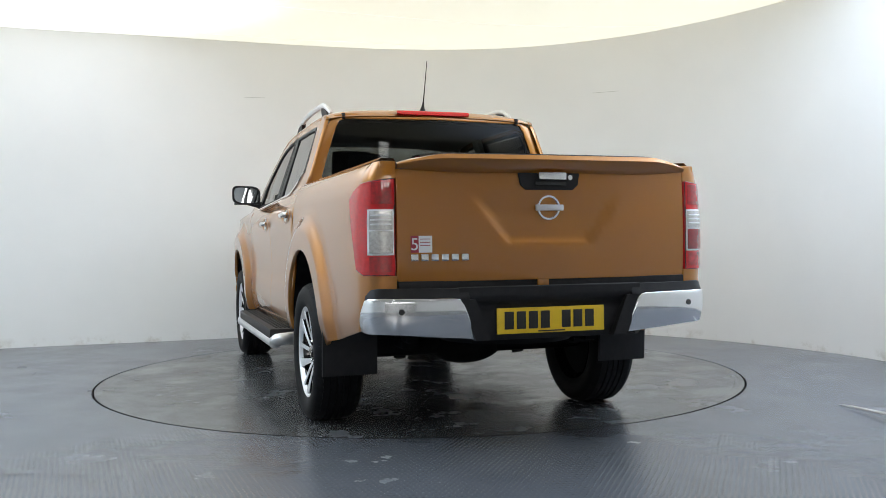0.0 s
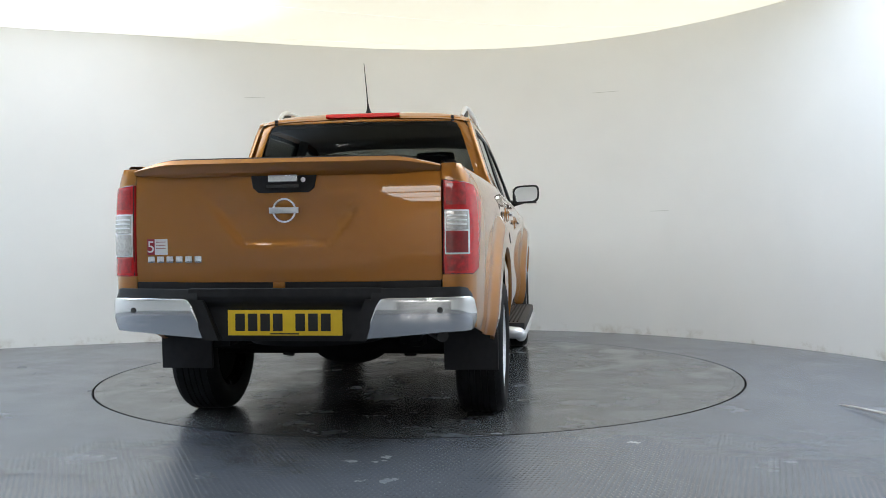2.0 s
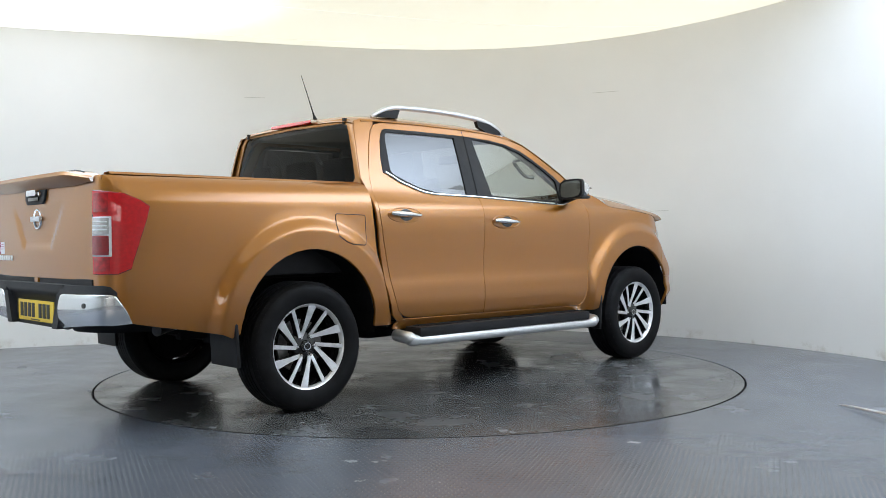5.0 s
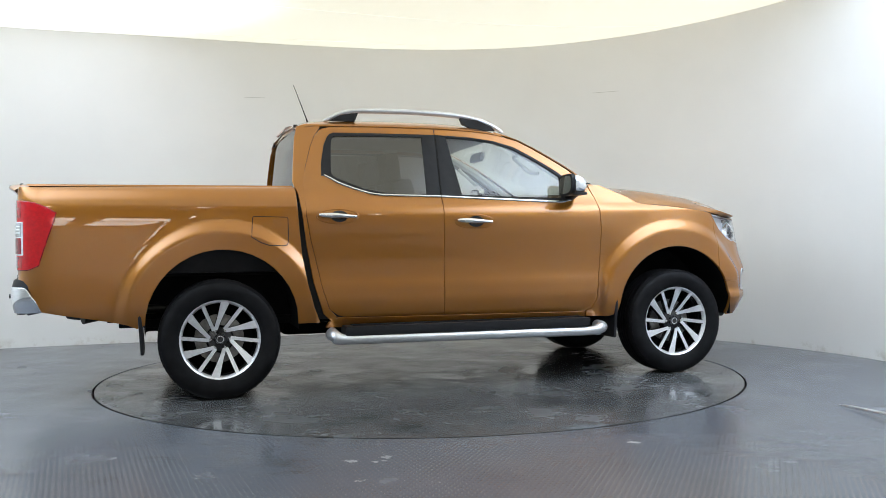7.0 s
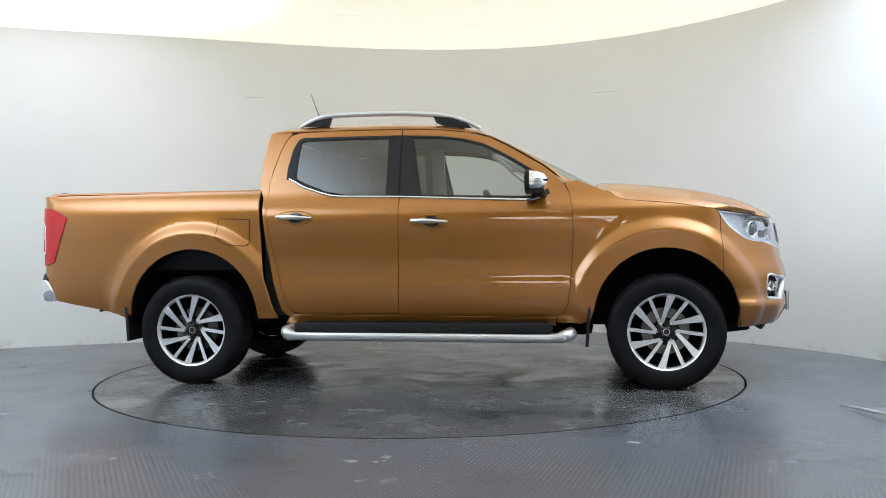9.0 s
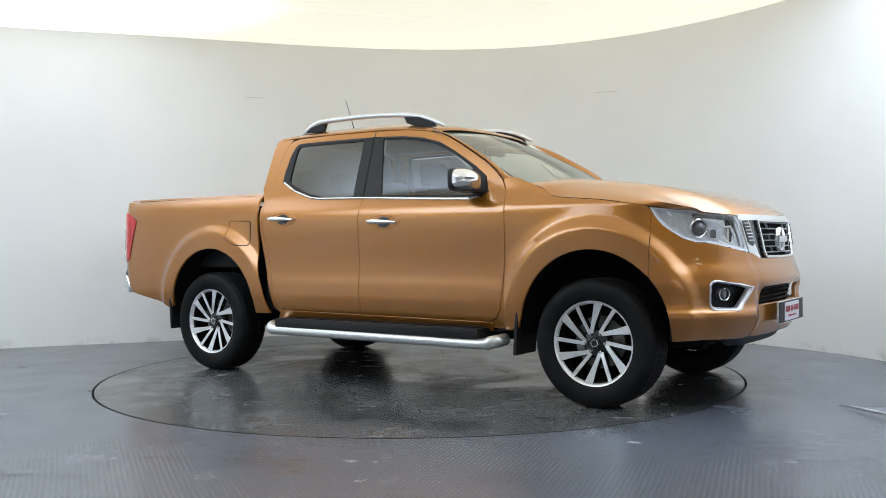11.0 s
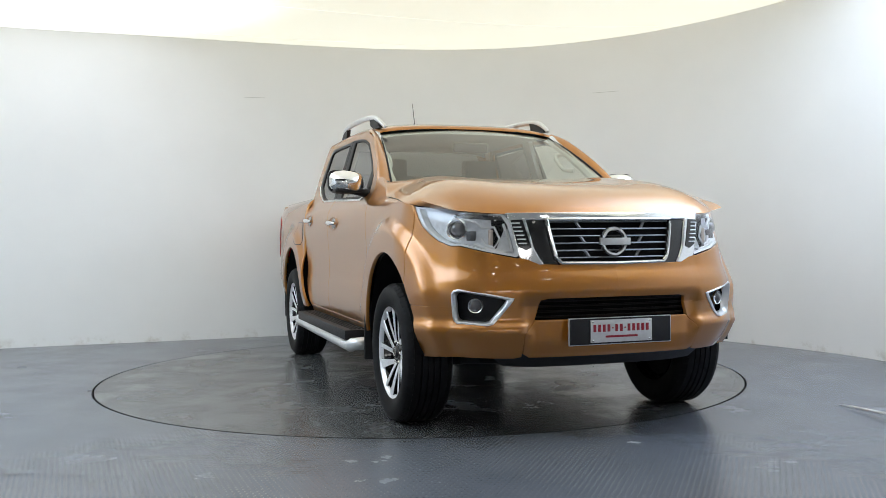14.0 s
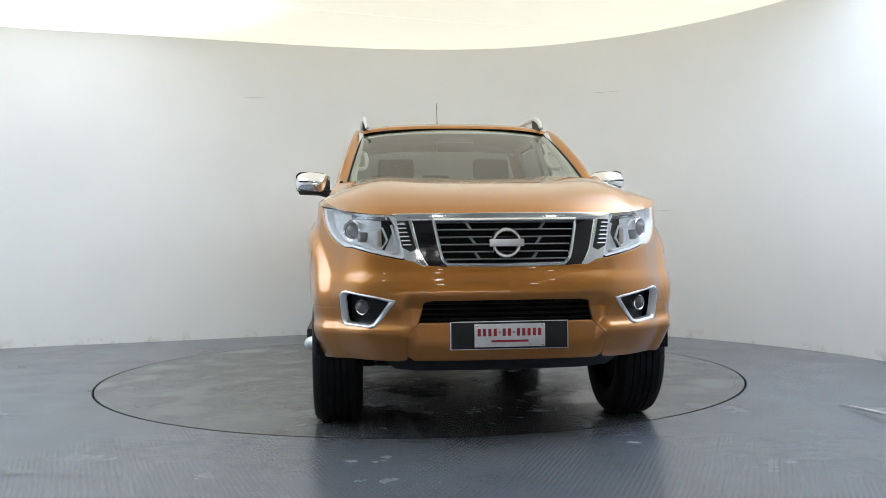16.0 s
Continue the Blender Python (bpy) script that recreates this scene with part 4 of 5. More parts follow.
def tailgate():
    outline = [(-0.702, 0.79), (-0.692, 0.780), (0.692, 0.780), (0.702, 0.79), (0.702, 1.262), (-0.702, 1.262)]
    gate = put_patch("tailgate", patch(outline, tail, 0.025, 0.03, flip=True), PAINT, TRUCK, label="copper tailgate with a pressed recess")
    # overhanging lip along the top
    rows = []
    for i in range(41):
        y = -0.704 + 1.408 * i / 40
        e = max(0.0, (abs(y) - 0.50) / 0.204)
        top, low, reach = 1.333 - 0.042 * e**1.4, 1.252 + 0.014 * e, 1 - 0.85 * e**1.5
        bx = -1.152 + 0.02 * (y / 0.7) ** 2
        rows.append([(bx + 0.05, y, low + 0.01), (bx - 0.022, y, low), (bx - 0.022 - 0.056 * reach, y, low + (top - low) * 0.56), (bx - 0.022 - 0.060 * reach, y, low + (top - low) * 0.68), (bx - 0.022 - 0.052 * reach, y, top - 0.007), (bx - 0.012, y, top), (bx + 0.05, y, top)])
    v, f = grid(rows)
    mesh_object("spoiler_lip", v, [q[::-1] for q in f], PAINT, gate, angle=40)
    bm = bmesh.new()
    add_tube(bm, [(r[5][0] + 0.005, r[5][1], r[5][2] - 0.001) for r in rows[3:-3]], 0.006, 6)
    part("edge_cap", bm, PLASTIC, gate, "black plastic edge strip")
    # handle: black bowl, chrome grip, lock
    hd = [(-0.150, 1.268), (-0.138, 1.20), (-0.113, 1.180), (0.113, 1.180), (0.138, 1.20), (0.150, 1.268)]
    handle = put_patch("tailgate_handle", patch(hd, tail, 0.05, 0.012, 0.004, 0.012, flip=True), PLASTIC, gate, label="black handle bowl")
    part("grip", box((-1.190, -0.005, 1.238), (0.022, 0.135, 0.034), 0.008), CHROME, handle, "chrome grip")
    part("grip_recess", box((-1.183, 0, 1.205), (0.006, 0.15, 0.018), 0.002), GLOSSBLACK, handle)
    lk = part("lock", lathe([(0.0005, -0.004), (0.011, -0.004), (0.012, 0.004)], 20), CHROME, handle)
    lk.matrix_basis = pose(-1.186, -0.095, 1.232, 0, 0, -90)
    # round badge: ring with a cross bar
    b = part("badge", lathe([(0.044, -0.004), (0.047, -0.009), (0.055, -0.009), (0.058, -0.004), (0.058, 0.006), (0.044, 0.006)], 48), CHROME, gate, "chrome ring badge")
    b.matrix_basis = pose(-1.158, 0, 1.098, 0, 0, -90)
    bar = part("badge_bar", box((-1.172, 0, 1.098), (0.012, 0.134, 0.027), 0.003), SATIN, gate)
    # model name as plain chrome bars
    for k in range(6):
        y = 0.629 - 0.0452 * k
        p = tail(y, 0.883)
        part("name_bar", box((p.x - 0.004, y, 0.883), (0.006, 0.033, 0.030), 0.004), CHROME, gate)
    st = part("sticker", box((-1.1588, 0.598, 0.941), (0.003, 0.095, 0.072)), WHITE, gate, "white and red warranty sticker")
    part("sticker_red", box((-1.1600, 0.629, 0.941), (0.0022, 0.035, 0.072)), REDINK, st)
    for k in range(3):
        part("sticker_line", box((-1.1600, 0.582, 0.963 - 0.014 * k), (0.002, 0.045, 0.003)), REDINK, st)
    curve = bpy.data.curves.new("digit", "FONT")
    curve.body, curve.size, curve.extrude = "5", 0.075, 0.0006
    tmp = new("digit", curve)
    me = bpy.data.meshes.new_from_object(tmp.evaluated_get(bpy.context.evaluated_depsgraph_get()))
    bpy.data.objects.remove(tmp)
    me.materials.append(WHITE)
    dg = new("sticker_digit", me)
    dg.parent = st
    dg.matrix_basis = pose(-1.1615, 0.648, 0.916, 90, 0, -90)


def tail_lights():
    line = [(s_rear(0.716), 1.221), (s_rear(0.79), 1.213)] + xs([(-1.044, 1.202), (-0.971, 1.173), (-0.922, 1.142), (-0.940, 1.08), (-0.978, 0.97), (-1.022, 0.834)]) + [(s_rear(0.833), 0.811), (s_rear(0.716), 0.811)]
    data = patch(line, body, 0.03, 0.03, 0.006, 0.006)
    for left in (False, True):
        lamp_ = put_patch("tail_light", data, RED, TRUCK, left, "red tail light with clear inner lens")

        bm = bmesh.new()
        dense = [Vector(line[i]).lerp(Vector(line[(i + 1) % len(line)]), k / 5) for i in range(len(line)) for k in range(5)]
        add_tube(bm, [(p.x, -p.y if left else p.y, p.z) for p in (body(q.x, q.y, 0.003) for q in dense + dense[:1])], 0.0032, 6)
        part("lamp_edge", bm, GLOSSBLACK, lamp_, "dark edge of the tail light")

        def inset(name, y0, y1, z0, z1, material, lift=0.010, label=""):
            a, b = s_rear(y0), s_rear(y1)
            o = [(a, z0), (b, z0), (b, z1), (a, z1)]
            return put_patch(name, patch(o, body, 0.03, 0.006, 0.003, lift), material, lamp_, left, label)
        inset("lamp_bezel", 0.720, 0.818, 0.897, 1.090, REFLECTOR, 0.009)
        inset("reversing_lens", 0.726, 0.810, 1.006, 1.082, CLEAR, 0.013, "clear reversing lens")
        inset("inner_lens", 0.726, 0.810, 0.905, 0.996, CLEAR if left else DARKRED, 0.013, "clear lower lens" if left else "dark red fog lens")
        inset("upper_lens", 0.728, 0.806, 1.115, 1.205, MIDRED, 0.008)
        inset("lower_lens", 0.728, 0.812, 0.825, 0.888, MIDRED, 0.008)
        for z in (1.025, 1.044, 1.063):
            inset("lens_rib", 0.730, 0.806, z, z + 0.004, REFLECTOR, 0.015)


BUMP = [(-1.215, 0.0), (-1.215, 0.45), (-1.207, 0.62), (-1.187, 0.74), (-1.15, 0.81), (-1.09, 0.842), (-1.0, 0.852), (-0.9, 0.856)]


def rear_bumper():
    pts = smooth_path(BUMP, 8)
    ss = [0.0]
    for a, b in zip(pts, pts[1:]):
        ss.append(ss[-1] + (b - a).length)
    bx, by = [p.x for p in pts], [p.y for p in pts]
    prof = smooth_table([(0.49, -0.06), (0.54, -0.028), (0.60, -0.006), (0.64, 0), (0.70, 0), (0.72, -0.008), (0.75, -0.016)])

    def skin(s, z, out=0.0):
        x, y = float(np.interp(s, ss, bx)), float(np.interp(s, ss, by))
        dx, dy = np.interp(s + 0.01, ss, bx) - np.interp(s - 0.01, ss, bx), np.interp(s + 0.01, ss, by) - np.interp(s - 0.01, ss, by)
        ln = math.hypot(dx, dy)
        d = prof(z) + out
        return Vector((x - dy / ln * d, y + dx / ln * d, z))

    def sy(y):
        return float(np.interp(y, by, ss))

    def sx(x):
        return float(np.interp(x, bx, ss))
    bumper = empty("rear_bumper", TRUCK)
    chrome = [(sy(0.37), 0.527), (sy(0.52), 0.540), (sy(0.70), 0.556), (sy(0.80), 0.560), (sx(-1.10), 0.558), (sx(-1.01), 0.563), (sx(-1.05), 0.63), (sx(-1.10), 0.70), (sx(-1.12), 0.708), (sy(0.78), 0.710), (sy(0.47), 0.705), (sy(0.445), 0.698), (sy(0.425), 0.672)]
    data = patch(chrome, skin, 0.03, 0.03, 0.006, 0.0, flip=True)
    top = [(sy(0.40), 0.700), (sy(0.78), 0.704), (sx(-1.12), 0.700), (sx(-1.09), 0.70), (sx(-1.08), 0.745), (sy(0.80), 0.752), (sy(0.40), 0.748)]
    data2 = patch(top, skin, 0.04, 0.10, 0.008, -0.006, flip=True)
    for left in (False, True):
        # the skin above runs down the left; its mirror is the right
        c = put_patch("bumper_corner", data, CHROME, bumper, not left, "chrome bumper corner")
        put_patch("bumper_step", data2, PLASTIC, bumper, not left, "ribbed black step")
        sg = 1 if left else -1
        p = skin(sy(0.70), 0.655, 0.002)
        ps = part("parking_sensor", lathe([(0.0005, -0.003), (0.012, -0.003), (0.014, 0.004)], 20), GLOSSBLACK, c)
        ps.matrix_basis = pose(p.x, p.y * sg, p.z, 0, 0, -90 - 12 * sg)
    # black middle with the number plate in a recess
    mid = [(-0.44, 0.70), (-0.385, 0.545), (-0.355, 0.515), (0.355, 0.515), (0.385, 0.545), (0.44, 0.70), (0.44, 0.748), (-0.44, 0.748)]
    put_patch("bumper_centre", patch(mid, lambda y, z: (-1.168 - 0.030 * sstep(0.665, 0.70, z) + 0.02 * sstep(0.56, 0.51, z), y, z), 0.04, 0.10, 0.006, flip=True), PLASTIC, bumper, label="black plastic step and plate recess")
    for sg in (1, -1):
        cheek = prism([(0.30, 0.52), (0.37, 0.52), (0.44, 0.70), (0.37, 0.70)], lambda a, b, d: Vector((d, a * sg, b)), -1.205, -1.16)
        part("recess_cheek", cheek, PLASTIC, bumper)
    part("filler", box((-1.12, 0, 0.762), (0.07, 1.40, 0.04), 0.004), PLASTIC, bumper)
    part("tow_cover", box((-1.158, 0.03, 0.765), (0.012, 0.055, 0.028), 0.004), PAINT, bumper)
    plate = part("number_plate", box((-1.178, 0, 0.598), (0.006, 0.525, 0.114), 0.002), YELLOW, bumper, "yellow number plate with black bars")
    for k, y in enumerate((0.205, 0.147, 0.089, 0.031, -0.072, -0.130, -0.188)):
        part("plate_bar", box((-1.1818, y, 0.600), (0.002, 0.044, 0.078), 0.0006), INK, plate)
    part("plate_foot", box((-1.1818, 0, 0.549), (0.002, 0.13, 0.006)), INK, plate)


# ---- nose details ----
def band(name, outer, inner, fn, lift0, lift1, material, parent, mirror, label=""):
    """A closed rounded bezel between two lines on a skin."""
    rows = []
    n = len(outer)
    for k in range(n + 1):
        a, b = outer[k % n], inner[k % n]
        m_ = [(a[j] + b[j]) / 2 for j in (0, 1)]
        pts = [fn(*a, -0.008), fn(*a, lift0 * 0.6), fn(*[a[j] * 0.8 + b[j] * 0.2 for j in (0, 1)], lift0), fn(*m_, lift0), fn(*b, lift1 * 0.3), fn(*b, lift1)]
        rows.append([(p.x, -p.y if mirror else p.y, p.z) for p in pts])
    v, f = grid(rows)
    ob = mesh_object(name, v, f, material, parent, angle=50, label=label)
    bm = bmesh.new()
    bm.from_mesh(ob.data)
    bmesh.ops.recalc_face_normals(bm, faces=bm.faces[:])
    bm.to_mesh(ob.data)
    bm.free()
    return ob


def shrink(pts, k, ky=None):
    cx, cy = sum(p[0] for p in pts) / len(pts), sum(p[1] for p in pts) / len(pts)
    return [(cx + (p[0] - cx) * k, cy + (p[1] - cy) * (ky or k)) for p in pts]


def ball(c, r, squash=1.0, axis=0):
    bm = bmesh.new()
    d = [1, 1, 1]
    d[axis] = squash
    bmesh.ops.create_uvsphere(bm, u_segments=20, v_segments=12, radius=r, matrix=Matrix.Translation(c) @ Matrix.Diagonal((*d, 1)))
    return bm


def skin_bar(path, r, out, sgn, squash=1.0):
    bm = bmesh.new()
    add_tube(bm, [(q.x, q.y * sgn, q.z) for q in (body(s, z, out) for s, z in path)], r, 8, True, squash)
    return bm


def head_lamps():
    line = ys([(0.70, 1.098), (0.62, 1.084), (0.548, 1.074), (0.517, 1.026), (0.482, 0.886), (0.496, 0.874), (0.64, 0.902), (0.752, 0.930)]) + xs([(3.735, 0.930), (3.66, 0.955), (3.60, 0.99), (3.55, 1.025), (3.512, 1.072), (3.478, 1.126), (3.55, 1.118), (3.62, 1.110), (3.70, 1.104)])
    lens = patch(line, body, 0.03, 0.0, lift=-0.002)
    bowl = patch(line, lambda s, z: body(s, z, -0.050), 0.04, 0.0)
    inner = shrink(line, 0.93, 0.90)
    for left in (False, True):
        sg = -1 if left else 1
        lamp_ = put_patch("headlamp", bowl, REFLECTOR, TRUCK, left, "clear headlamp with projector and bright surround")
        g = put_patch("lamp_cover", lens, LENSGLASS, lamp_, left, "clear lamp cover")
        g.visible_shadow = False
        band("lamp_surround", line, inner, body, -0.012, -0.05, REFLECTOR, lamp_, left)
        put_patch("lamp_inner", patch(shrink(line, 0.90, 0.86), lambda s, z: body(s, z, -0.044), 0.03, 0.0), LAMPGREY, lamp_, left, "grey inner lamp moulding")
        # dark upper band with small light segments
        up = ys([(0.545, 1.056), (0.555, 1.070), (0.70, 1.090)]) + xs([(3.72, 1.094), (3.72, 1.080)]) + ys([(0.70, 1.072)])
        put_patch("brow", patch(up, body, 0.04, 0.01, 0.003, -0.030), LAMPSMOKE, lamp_, left)
        for k in range(7):
            y = 0.57 + 0.028 * k
            z = 1.066 + 0.0011 * k * 3
            p = body(s_of_y(y), z, -0.022)
            part("light_segment", box((p.x, p.y * sg, p.z), (0.012, 0.017, 0.009), 0.002), CLEAR, lamp_)
        # projector
        p = body(s_of_y(0.735) - 0.080, 1.008, -0.036)
        for nm, r0, r1, y0, material in (("projector_ring", 0.040, 0.054, -0.012, CHROME), ("projector_trim", 0.033, 0.041, -0.006, LAMPSMOKE)):
            q = part(nm, lathe([(r0, 0.02), (r0, y0), ((r0 + r1) / 2, y0 - 0.005), (r1, y0), (r1, 0.02)], 32), material, lamp_)
            q.matrix_basis = pose(p.x, p.y * sg, p.z, 0, 0, 90 - 42 * sg)
        part("projector_lens", ball((p.x + 0.004, p.y * sg, p.z), 0.034), LENSDARK, lamp_, "glass projector lens")
        p = body(s_of_y(0.715), 0.975, -0.042)
        part("reflector_cup", box((p.x, p.y * sg, p.z), (0.03, 0.065, 0.048), 0.012, Matrix.Rotation(0.5 * sg, 4, "Z")), LAMPSMOKE, lamp_)
        p = body(s_of_y(0.615), 0.968, -0.034)
        part("indicator", box((p.x, p.y * sg, p.z), (0.014, 0.030, 0.075), 0.008, Matrix.Rotation(0.35 * sg, 4, "Z")), AMBER, lamp_, "pale amber indicator lens")
        path = ys([(0.555, 1.03), (0.53, 0.96), (0.520, 0.905), (0.545, 0.897), (0.63, 0.915), (0.70, 0.935)])
        part("light_guide", skin_bar(path, 0.007, -0.026, sg), WHITE, lamp_, "white light guide along the lower edge")
        part("light_guide", skin_bar(ys([(0.76, 1.055), (0.70, 1.040), (0.665, 1.012), (0.60, 1.015), (0.572, 0.96), (0.60, 0.918), (0.645, 0.935), (0.665, 0.965)]), 0.006, -0.024, sg), WHITE, lamp_)


def grille():
    g = empty("grille", TRUCK)
    fs = front_skin
    back = [(-0.50, 1.06), (0.50, 1.06), (0.45, 0.845), (-0.45, 0.845)]
    put_patch("grille_back", patch(back, lambda y, z: fs(y, z, -0.055), 0.06, 0.0), DARK, g)
    topbar = [(-0.545, 1.079), (0.545, 1.079), (0.468, 1.055), (-0.468, 1.055)]
    put_patch("chrome_bar", patch(topbar, fs, 0.03, 0.03, 0.006, 0.004), CHROME, g, label="bright chrome top bar")
    leg = [(0.535, 1.072), (0.516, 1.03), (0.482, 0.886), (0.476, 0.870), (0.44, 0.862), (0.388, 0.840), (0.368, 0.842), (0.390, 0.868), (0.415, 0.915), (0.452, 1.047), (0.47, 1.060)]
    vent = [(0.520, 1.046), (0.466, 1.048), (0.426, 0.918), (0.450, 0.906), (0.490, 0.926)]
    wing = [(0.449, 1.052), (0.350, 1.052), (0.318, 0.905), (0.308, 0.868), (0.290, 0.842), (0.366, 0.842), (0.388, 0.870), (0.412, 0.917)]
    for sg in (1, -1):
        put_patch("chrome_leg", patch([(y * sg, z) for y, z in leg], fs, 0.03, 0.03, 0.006, 0.002), CHROME, g, label="chrome side of the grille")
        put_patch("side_vent", patch([(y * sg, z) for y, z in vent], fs, 0.03, 0.004, 0.002, 0.006), GLOSSBLACK, g)
        for k in range(6):
            z = 0.938 + 0.019 * k
            y0 = 0.438 + 0.036 * (z - 0.93) / 0.108
            a, b = fs((y0 + 0.006) * sg, z, 0.010), fs((y0 + 0.046) * sg, z, 0.010)
            bm = bmesh.new()
            add_tube(bm, [a, b], 0.0035, 6)
            part("vent_slat", bm, SATIN, g)
        put_patch("black_wing", patch([(y * sg, z) for y, z in wing], fs, 0.03, 0.03, 0.004, -0.012), GLOSSBLACK, g, label="gloss black grille wing")
    # thin bright frame round the middle opening
    fr = [(-0.342, 1.050), (0.342, 1.050), (0.312, 0.91), (0.300, 0.868), (0.275, 0.844), (0.0, 0.840), (-0.275, 0.844), (-0.300, 0.868), (-0.312, 0.91)]
    bm = bmesh.new()
    dense = [Vector(fr[i]).lerp(Vector(fr[(i + 1) % 9]), k / 6) for i in range(9) for k in range(6)]
    add_tube(bm, [fs(p.x, p.y, 0.0) for p in dense] + [fs(dense[0].x, dense[0].y, 0.0)], 0.009, 8)
    part("opening_frame", bm, CHROME, g, "thin chrome frame")
    for k in range(6):
        z = 0.868 + 0.034 * k
        w = 0.300 + (z - 0.868) * 0.235 - 0.008
        bm = bmesh.new()
        add_tube(bm, [fs(-w + 2 * w * i / 12, z, -0.012) for i in range(13)], 0.0052, 8, True, 0.7)
        part("grille_slat", bm, GRILLEBAR, g, "satin silver slat")
    for sg in (1, -1):
        for k in (0, 2, 4):
            z = 0.868 + 0.034 * k
            bm = bmesh.new()
            add_tube(bm, [fs((0.125 + 0.01 * k) * sg, z, -0.014), fs((0.150 + 0.01 * k) * sg, z + 0.034, -0.014)], 0.007, 6)
            part("slat_tie", bm, GRILLEBAR, g)
    p = fs(0, 0.943, 0)
    b = part("badge", lathe([(0.052, -0.002), (0.056, -0.012), (0.066, -0.012), (0.071, -0.002), (0.071, 0.012), (0.052, 0.012)], 48), CHROME, g, "chrome ring badge")
    b.matrix_basis = pose(p.x + 0.004, 0, 0.943, 0, 0, 90)
    part("badge_bar", box((p.x + 0.016, 0, 0.943), (0.016, 0.160, 0.034), 0.004), SATIN, g)
    # dark end faces on both sides of the opening
    for sg in (1, -1):
        part("bay_wall", box((3.80, 0.52 * sg, 0.95), (0.05, 0.1, 0.2)), DARK, g)


def bumper_details():
    fs = front_skin
    ring = ys(FOG)
    mid_s = sum(p[0] for p in ring) / len(ring) - 0.045
    inner = [(s * 0.83 + mid_s * 0.17, z * 0.82 + 0.645 * 0.18) for s, z in ring]
    for left in (False, True):
        sg = -1 if left else 1
        housing = put_patch("fog_lamp", patch(ring, lambda s, z: body(s, z, -0.06), 0.04, 0.0), PLASTIC, TRUCK, left, "round fog lamp in a chrome-framed black recess")
        band("fog_frame", ring, inner, body, 0.006, -0.030, SATIN, housing, left, "bright fog lamp frame")
        p = body(s_of_y(0.688), 0.648, -0.045)
        q = part("lamp_ring", lathe([(0.030, 0.02), (0.030, -0.012), (0.034, -0.015), (0.037, -0.010), (0.038, 0.02)], 28), CHROME, housing)
        q.matrix_basis = pose(p.x, p.y * sg, p.z, 0, 0, 90 - 30 * sg)
        part("lamp_lens", ball((p.x, p.y * sg, p.z), 0.031, 0.6), LENSDARK, housing, "clear round lens")
    intake = empty("lower_intake", TRUCK)
    o = [(-0.47, 0.70), (0.47, 0.70), (0.49, 0.54), (-0.49, 0.54)]
    put_patch("intake_back", patch(o, lambda y, z: fs(y, z, -0.085), 0.06, 0.0), DARK, intake)
    for z in (0.590, 0.615, 0.640, 0.665):
        bm = bmesh.new()
        add_tube(bm, [fs(-0.42 + 0.84 * i / 12, z, -0.045) for i in range(13)], 0.011, 6, True, 0.5)
        part("intake_slat", bm, PLASTIC, intake)
    lip = [(-0.64, 0.412), (-0.45, 0.415), (0.45, 0.415), (0.64, 0.412), (0.56, 0.352), (0.40, 0.345), (-0.40, 0.345), (-0.56, 0.352)]
    put_patch("skid_lip", patch(lip, lambda y, z: fs(y, max(z, 0.40), -0.04 - (0.415 - z) * 0.6) + Vector((0, 0, min(0, z - 0.40))), 0.05, 0.10, 0.008), PLASTIC, TRUCK, label="black plastic lower lip")
    part("undertray", box((3.55, 0, 0.362), (0.30, 1.20, 0.05), 0.02, Matrix.Rotation(-0.12, 4, "Y")), DARK, TRUCK, "black plastic undertray")
    plate = part("front_plate", box((4.004, 0, 0.523), (0.014, 0.535, 0.121), 0.003), PLASTIC, TRUCK, "dark plate holder with white dealer card")
    part("plate_rim", box((4.002, 0, 0.523), (0.012, 0.543, 0.128), 0.003), SATIN, plate)
    card = part("card", box((4.0125, 0, 0.523), (0.003, 0.325, 0.105), 0.001), CARDSILVER, plate, "silver card with red bars")
    # the lettering is a trade name: plain bars of its size and colour
    x0 = -0.150
    for w in [0.018] * 4 + [0.010] + [0.018] * 2 + [0.010] + [0.018] * 5:
        h = 0.034 if w > 0.012 else 0.006
        part("card_bar", box((4.0148, x0 + w / 2, 0.537), (0.002, w * 0.8, h), 0.0005), REDINK, card)
        x0 += w + 0.0065
    part("card_bar", box((4.0148, 0.0, 0.497), (0.002, 0.17, 0.010), 0.0005), REDINK, card)
    for sg in (1, -1):
        for z in (0.478, 0.568):
            part("card_screw", ball((4.0145, 0.150 * sg, z), 0.005, 0.5), CHROME, card)


